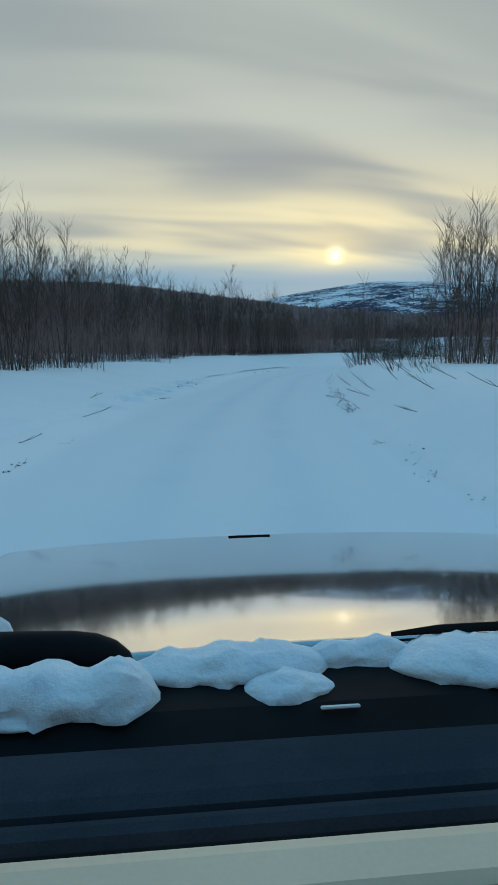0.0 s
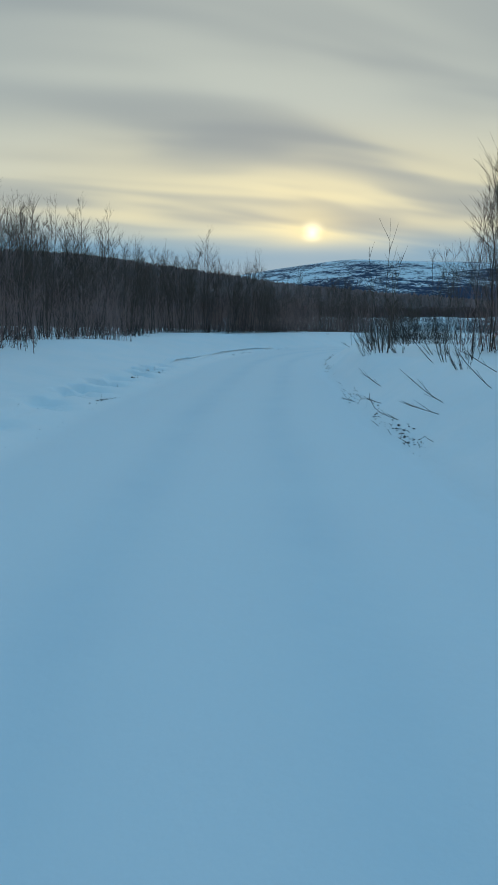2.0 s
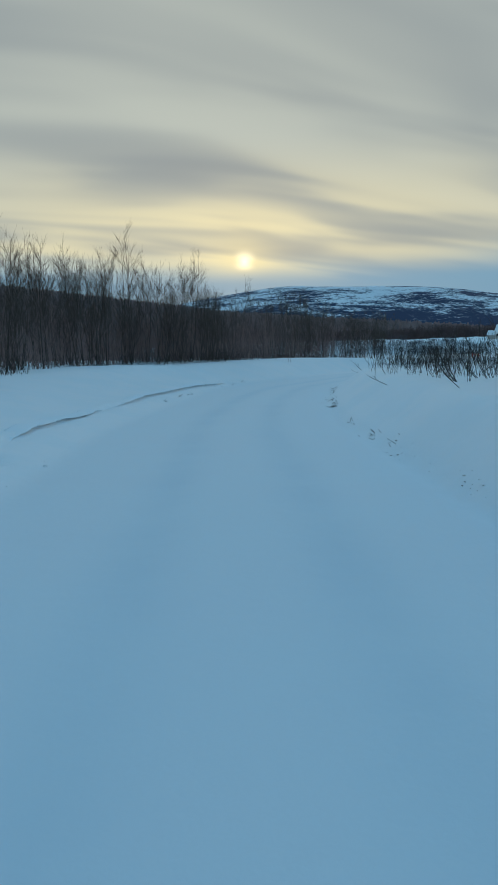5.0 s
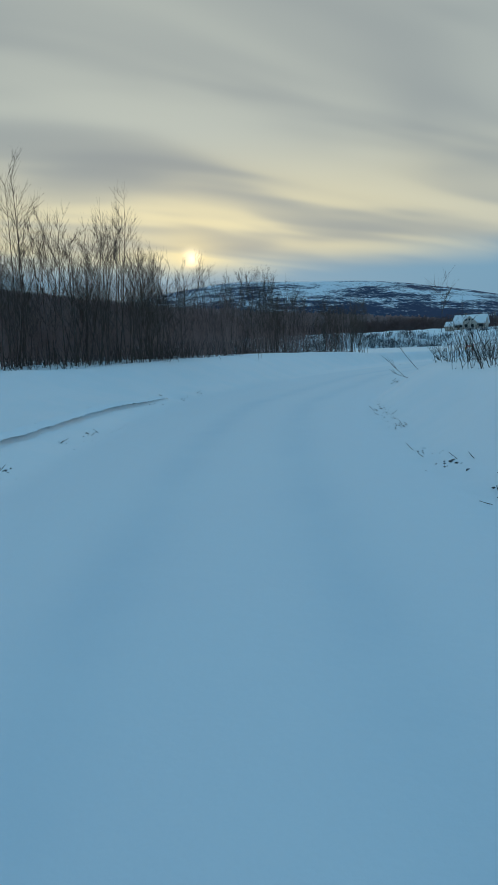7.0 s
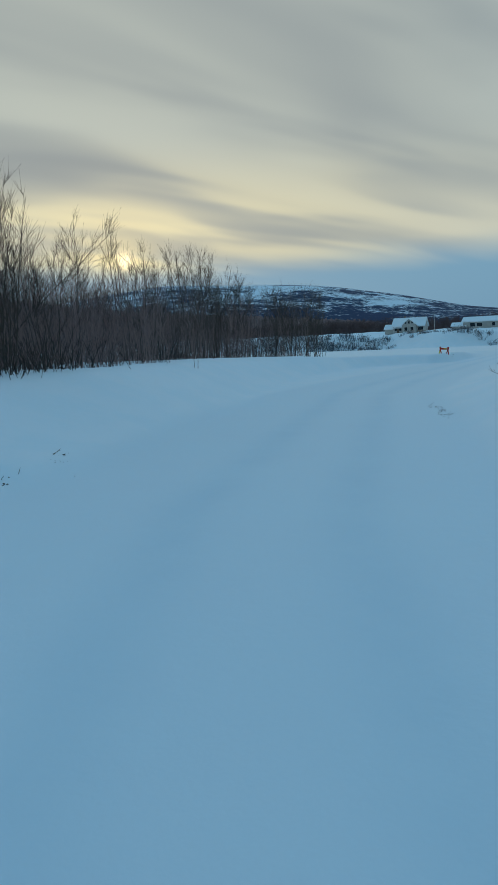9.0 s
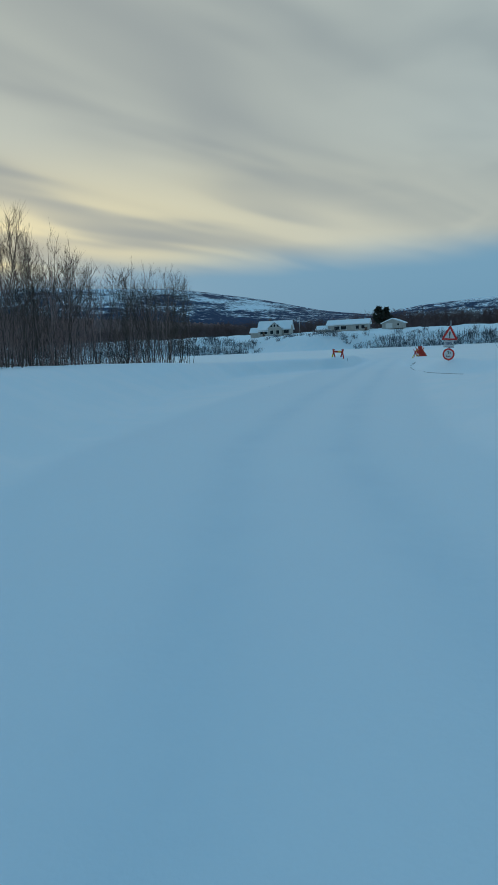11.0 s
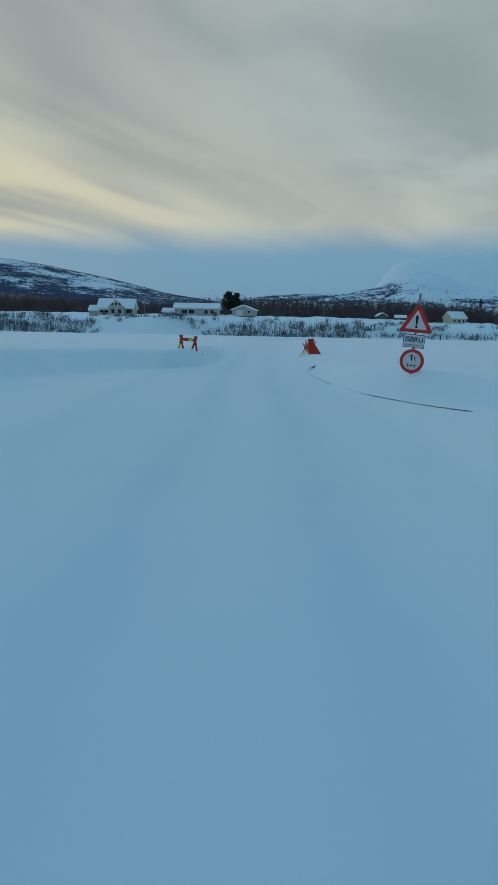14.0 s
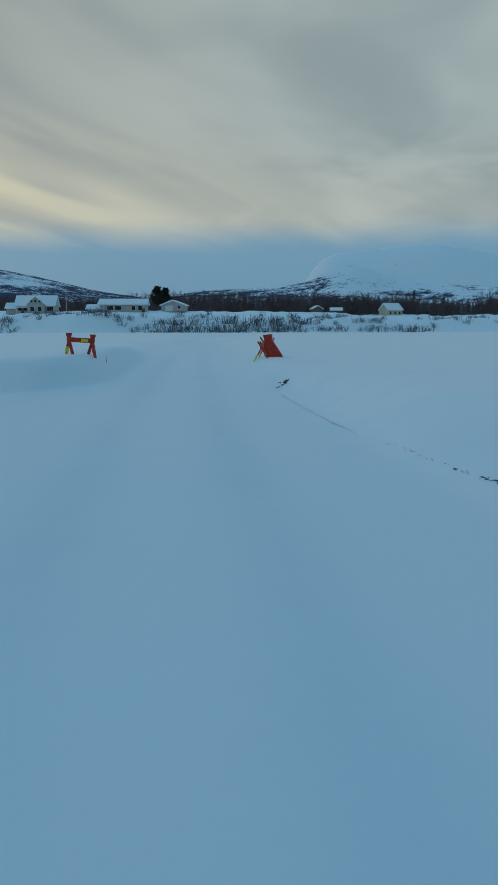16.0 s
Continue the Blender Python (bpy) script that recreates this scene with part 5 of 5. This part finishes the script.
RUBBER = material("tyre_rubber", (0.018, 0.018, 0.019), 0.85, fine=60, fine_amount=0.15, spec=0.0)
LENS = material("headlight_lens", (0.55, 0.58, 0.60), 0.08, fine_amount=0, coat=0.5)
WET_SNOW = material("wet_snow", (0.72, 0.82, 0.90), 0.6, second=(0.80, 0.87, 0.92), scale=12, fine=90, fine_amount=0.03, bump=0.3, bump_scale=45)


def sheet(fn, us, vs, mat, name, parent, label=""):
    """A smooth surface over two ranges, with a thin edge turned down."""
    bm = bmesh.new()
    grid = [[bm.verts.new(fn(u, v)) for u in us] for v in vs]
    for a, b in zip(grid, grid[1:]):
        for i in range(len(us) - 1):
            bm.faces.new((a[i], a[i + 1], b[i + 1], b[i]))
    rim = [e for e in bm.edges if e.is_boundary]
    low = bmesh.ops.extrude_edge_only(bm, edges=rim)
    bmesh.ops.translate(bm, verts=[g for g in low["geom"] if isinstance(g, bmesh.types.BMVert)], vec=(0, 0, -0.03))
    return part(name, bm, mat, parent, label, True)


def strip(profile, half, mat, name, parent, label=""):
    """A profile in y and z, pulled across the car."""
    bm = prism(profile, 2 * half)
    bmesh.ops.rotate(bm, verts=bm.verts, matrix=Matrix.Rotation(math.pi / 2, 3, "Z"))
    return part(name, bm, mat, parent, label)


def snow_heap(x0, x1, y0, z0, deep, tall, seed, name, parent, label):
    """A lumpy ridge of snow across the foot of the windscreen."""
    rng = random.Random(seed)
    px, py = rng.uniform(0, 50), rng.uniform(0, 50)
    n, m = int((x1 - x0) / 0.012), 14
    bm = bmesh.new()
    rows = []
    for i in range(n + 1):
        x = x0 + (x1 - x0) * i / n
        ends = min(1.0, i / 4, (n - i) / 4) ** 0.5
        wob = noise.noise(Vector((x * 7 + px, py, 0)))
        lump = noise.noise(Vector((x * 19, px, 4)))
        d, t = deep * (1 + 0.55 * wob + 0.3 * lump) * (0.15 + 0.85 * ends), tall * (1 + 0.35 * wob + 0.3 * lump) * (0.1 + 0.9 * ends)
        row = []
        for j in range(m + 1):
            a = math.pi * j / m
            r = 1 + 0.20 * noise.noise(Vector((x * 30, j * 0.7, py))) + 0.17 * noise.noise(Vector((x * 75, j * 1.7, px))) + 0.10 * noise.noise(Vector((x * 160, j * 2.9, py)))
            row.append(bm.verts.new((x, y0 - d * math.cos(a) * r, z0 + t * math.sin(a) * r)))
        rows.append(row)
    for a, b in zip(rows, rows[1:]):
        for j in range(m):
            bm.faces.new((a[j], b[j], b[j + 1], a[j + 1]))
    return part(name, bm, WET_SNOW, parent, label, True)


def build_car():
    car = tagged(thing("car", (0.588, 10.131, 0.0), 3.14), "silver car with glossy bonnet, snow lying along its wipers", "car")

    ys = np.linspace(0.70, 2.50, 361)
    slope = np.tan(np.radians(np.interp(ys, (0.75, 0.95, 1.2, 1.5, 1.9, 2.25), (5.4, 7.05, 8.2, 10.0, 10.1, 9.7)))) + 6.0 * np.maximum(ys - 2.25, 0)
    crown_line = 1.2144 - np.concatenate([[0], np.cumsum((slope[1:] + slope[:-1]) / 2 * np.diff(ys))])

    def bonnet(x, y):
        return (x, y, float(np.interp(y, ys, crown_line)) - 0.027 * (abs(x) / 0.8) ** 2.2)

    hood = sheet(bonnet, np.linspace(-0.84, 0.84, 57), list(np.linspace(0.89, 2.24, 64)) + [2.27, 2.30, 2.33, 2.36, 2.39, 2.42], PAINT, "bonnet", car, "glossy silver bonnet")
    part("badge", box((0.14, 0.012, 0.005), (-0.06, 2.21, bonnet(-0.06, 2.21)[2] + 0.0015), 0.002, Matrix.Rotation(radians(-9.7), 4, "X")), RUBBER, hood, "small dark badge")
    for side in (-1, 1):
        sheet(lambda u, v: (side * (0.846 + 0.06 * u), v, bonnet(0.84, v)[2] - 0.010 - 0.10 * u * u), np.linspace(0, 1, 8)[::side], np.linspace(0.9, 2.36, 34), PAINT, "wing", car)
        lamp = part("headlight", box((0.34, 0.16, 0.15), (side * 0.62, 2.28, 0.74), 0.05), LENS, car, "clear headlight")
        part("bulb", box((0.10, 0.05, 0.10), (side * 0.62, 2.35, 0.74), 0.03), LENS, lamp)
        wheel = part("wheel", move(prism(ring(0.20, 24), 0.16), 0, 0, 0), STEEL, car, "grey wheel rim")
        wheel.matrix_local = pose(side * 0.78, 1.62, 0.32, 0, 0, 90)
        tyre = bmesh.new()
        bmesh.ops.create_cone(tyre, segments=36, radius1=0.32, radius2=0.32, depth=0.2)
        bmesh.ops.bevel(tyre, geom=[e for e in tyre.edges if abs(e.verts[0].co.z - e.verts[1].co.z) < 0.01], offset=0.04, segments=3, affect="EDGES")
        bmesh.ops.rotate(tyre, verts=tyre.verts, matrix=Matrix.Rotation(math.pi / 2, 3, "X"))
        part("tyre", tyre, RUBBER, wheel, "black winter tyre")
        back = copy_thing(wheel, pose(side * 0.78, -1.05, 0.32, 0, 0, 90))
        back.parent = car
        st = Sticks()
        st.run([Vector((side * 0.74, 0.96, 1.06)), Vector((side * 0.70, 0.5, 1.45)), Vector((side * 0.64, 0.06, 1.70))], [0.035, 0.032, 0.03], 8)
        new("pillar", st.mesh("pillar", PLASTIC)).parent = car
        part("door", box((0.06, 1.9, 0.62), (side * 0.86, -0.05, 0.72), 0.025), PAINT, car, "silver door")
    part("engine_bay", box((1.56, 1.20, 0.40), (0, 1.66, 0.62), 0.05), PLASTIC, car)
    part("bumper", box((1.72, 0.20, 0.34), (0, 2.30, 0.50), 0.08), PAINT, car, "silver bumper")
    part("floor_pan", box((1.6, 4.1, 0.12), (0, 0.2, 0.36), 0.04), PLASTIC, car)
    part("tail", box((1.7, 0.3, 0.8), (0, -1.85, 0.75), 0.1), PAINT, car)
    part("roof", box((1.3, 1.75, 0.05), (0, -0.86, 1.745), 0.02), PAINT, car)
    # foot of the windscreen, wipers and the snow on them
    strip([(0.70, 1.04), (0.90, 1.04), (0.90, 1.184), (0.76, 1.183), (0.70, 1.165)], 0.76, PLASTIC, "scuttle", car, "black plastic scuttle panel")
    st = Sticks()
    st.run([Vector((-0.76, 0.885, 1.204)), Vector((-0.52, 0.885, 1.208)), Vector((-0.43, 0.880, 1.207)), Vector((-0.40, 0.877, 1.205)), Vector((-0.378, 0.873, 1.201)), Vector((-0.362, 0.868, 1.195)), Vector((-0.352, 0.864, 1.188))], [0.024, 0.026, 0.026, 0.024, 0.020, 0.014, 0.005], 18)
    arm = new("wiper", st.mesh("wiper", PLASTIC))
    arm.data.shade_smooth()
    arm.parent = car
    st = Sticks()
    st.run([Vector((-0.005, 0.888, 1.204)), Vector((0.06, 0.888, 1.208)), Vector((0.30, 0.886, 1.209)), Vector((0.74, 0.875, 1.204))], [0.003, 0.006, 0.007, 0.006], 10)
    new("wiper_blade", st.mesh("wiper_blade", RUBBER)).parent = car
    ridge = "white snow packed along the wipers"
    lump = "half-melted lump of white snow"
    snow_heap(-0.365, -0.10, 0.854, 1.184, 0.050, 0.027, 3, "snow_ridge", car, ridge)
    snow_heap(-0.215, -0.105, 0.800, 1.182, 0.052, 0.022, 9, "snow_lump", car, lump)
    snow_heap(-0.14, 0.02, 0.866, 1.184, 0.028, 0.024, 11, "snow_ridge", car, ridge)
    snow_heap(-0.025, 0.74, 0.836, 1.183, 0.057, 0.027, 10, "snow_ridge", car, ridge)
    snow_heap(-0.74, -0.315, 0.795, 1.182, 0.052, 0.044, 5, "snow_lump", car, lump)
    snow_heap(-0.70, -0.44, 0.752, 1.181, 0.020, 0.014, 15, "snow_lump", car, lump)
    snow_heap(-0.78, -0.515, 0.955, 1.186, 0.035, 0.055, 6, "snow_lump", car, lump)
    snow_heap(-0.78, -0.555, 0.858, 1.200, 0.014, 0.018, 7, "snow_lump", car, lump)
    # dashboard, rib, pale trim and lower edge
    strip([(0.572, 0.98), (0.690, 0.98), (0.690, 1.15), (0.676, 1.192), (0.662, 1.200), (0.622, 1.203), (0.590, 1.201), (0.576, 1.196), (0.572, 1.185)], 0.70, DASH, "dashboard", car, "dark blue-black dashboard")
    strip([(0.537, 0.98), (0.567, 0.98), (0.567, 1.192), (0.562, 1.199), (0.553, 1.201), (0.542, 1.199), (0.537, 1.190)], 0.70, DASH, "dash_rib", car)
    strip([(0.466, 0.98), (0.527, 0.98), (0.527, 1.190), (0.522, 1.198), (0.508, 1.201), (0.474, 1.199), (0.466, 1.192)], 0.70, CREAM, "dash_trim", car, "pale trim strip")
    strip([(0.36, 0.98), (0.462, 0.98), (0.462, 1.192), (0.450, 1.196), (0.38, 1.170), (0.36, 1.15)], 0.70, GREYGREEN, "dash_edge", car, "grey lower dashboard")
    part("pale_strip", box((0.046, 0.006, 0.003), (-0.11, 0.745, 1.184), 0.001), TRIM, car, "small pale strip under the windscreen")
    return car


build_car()
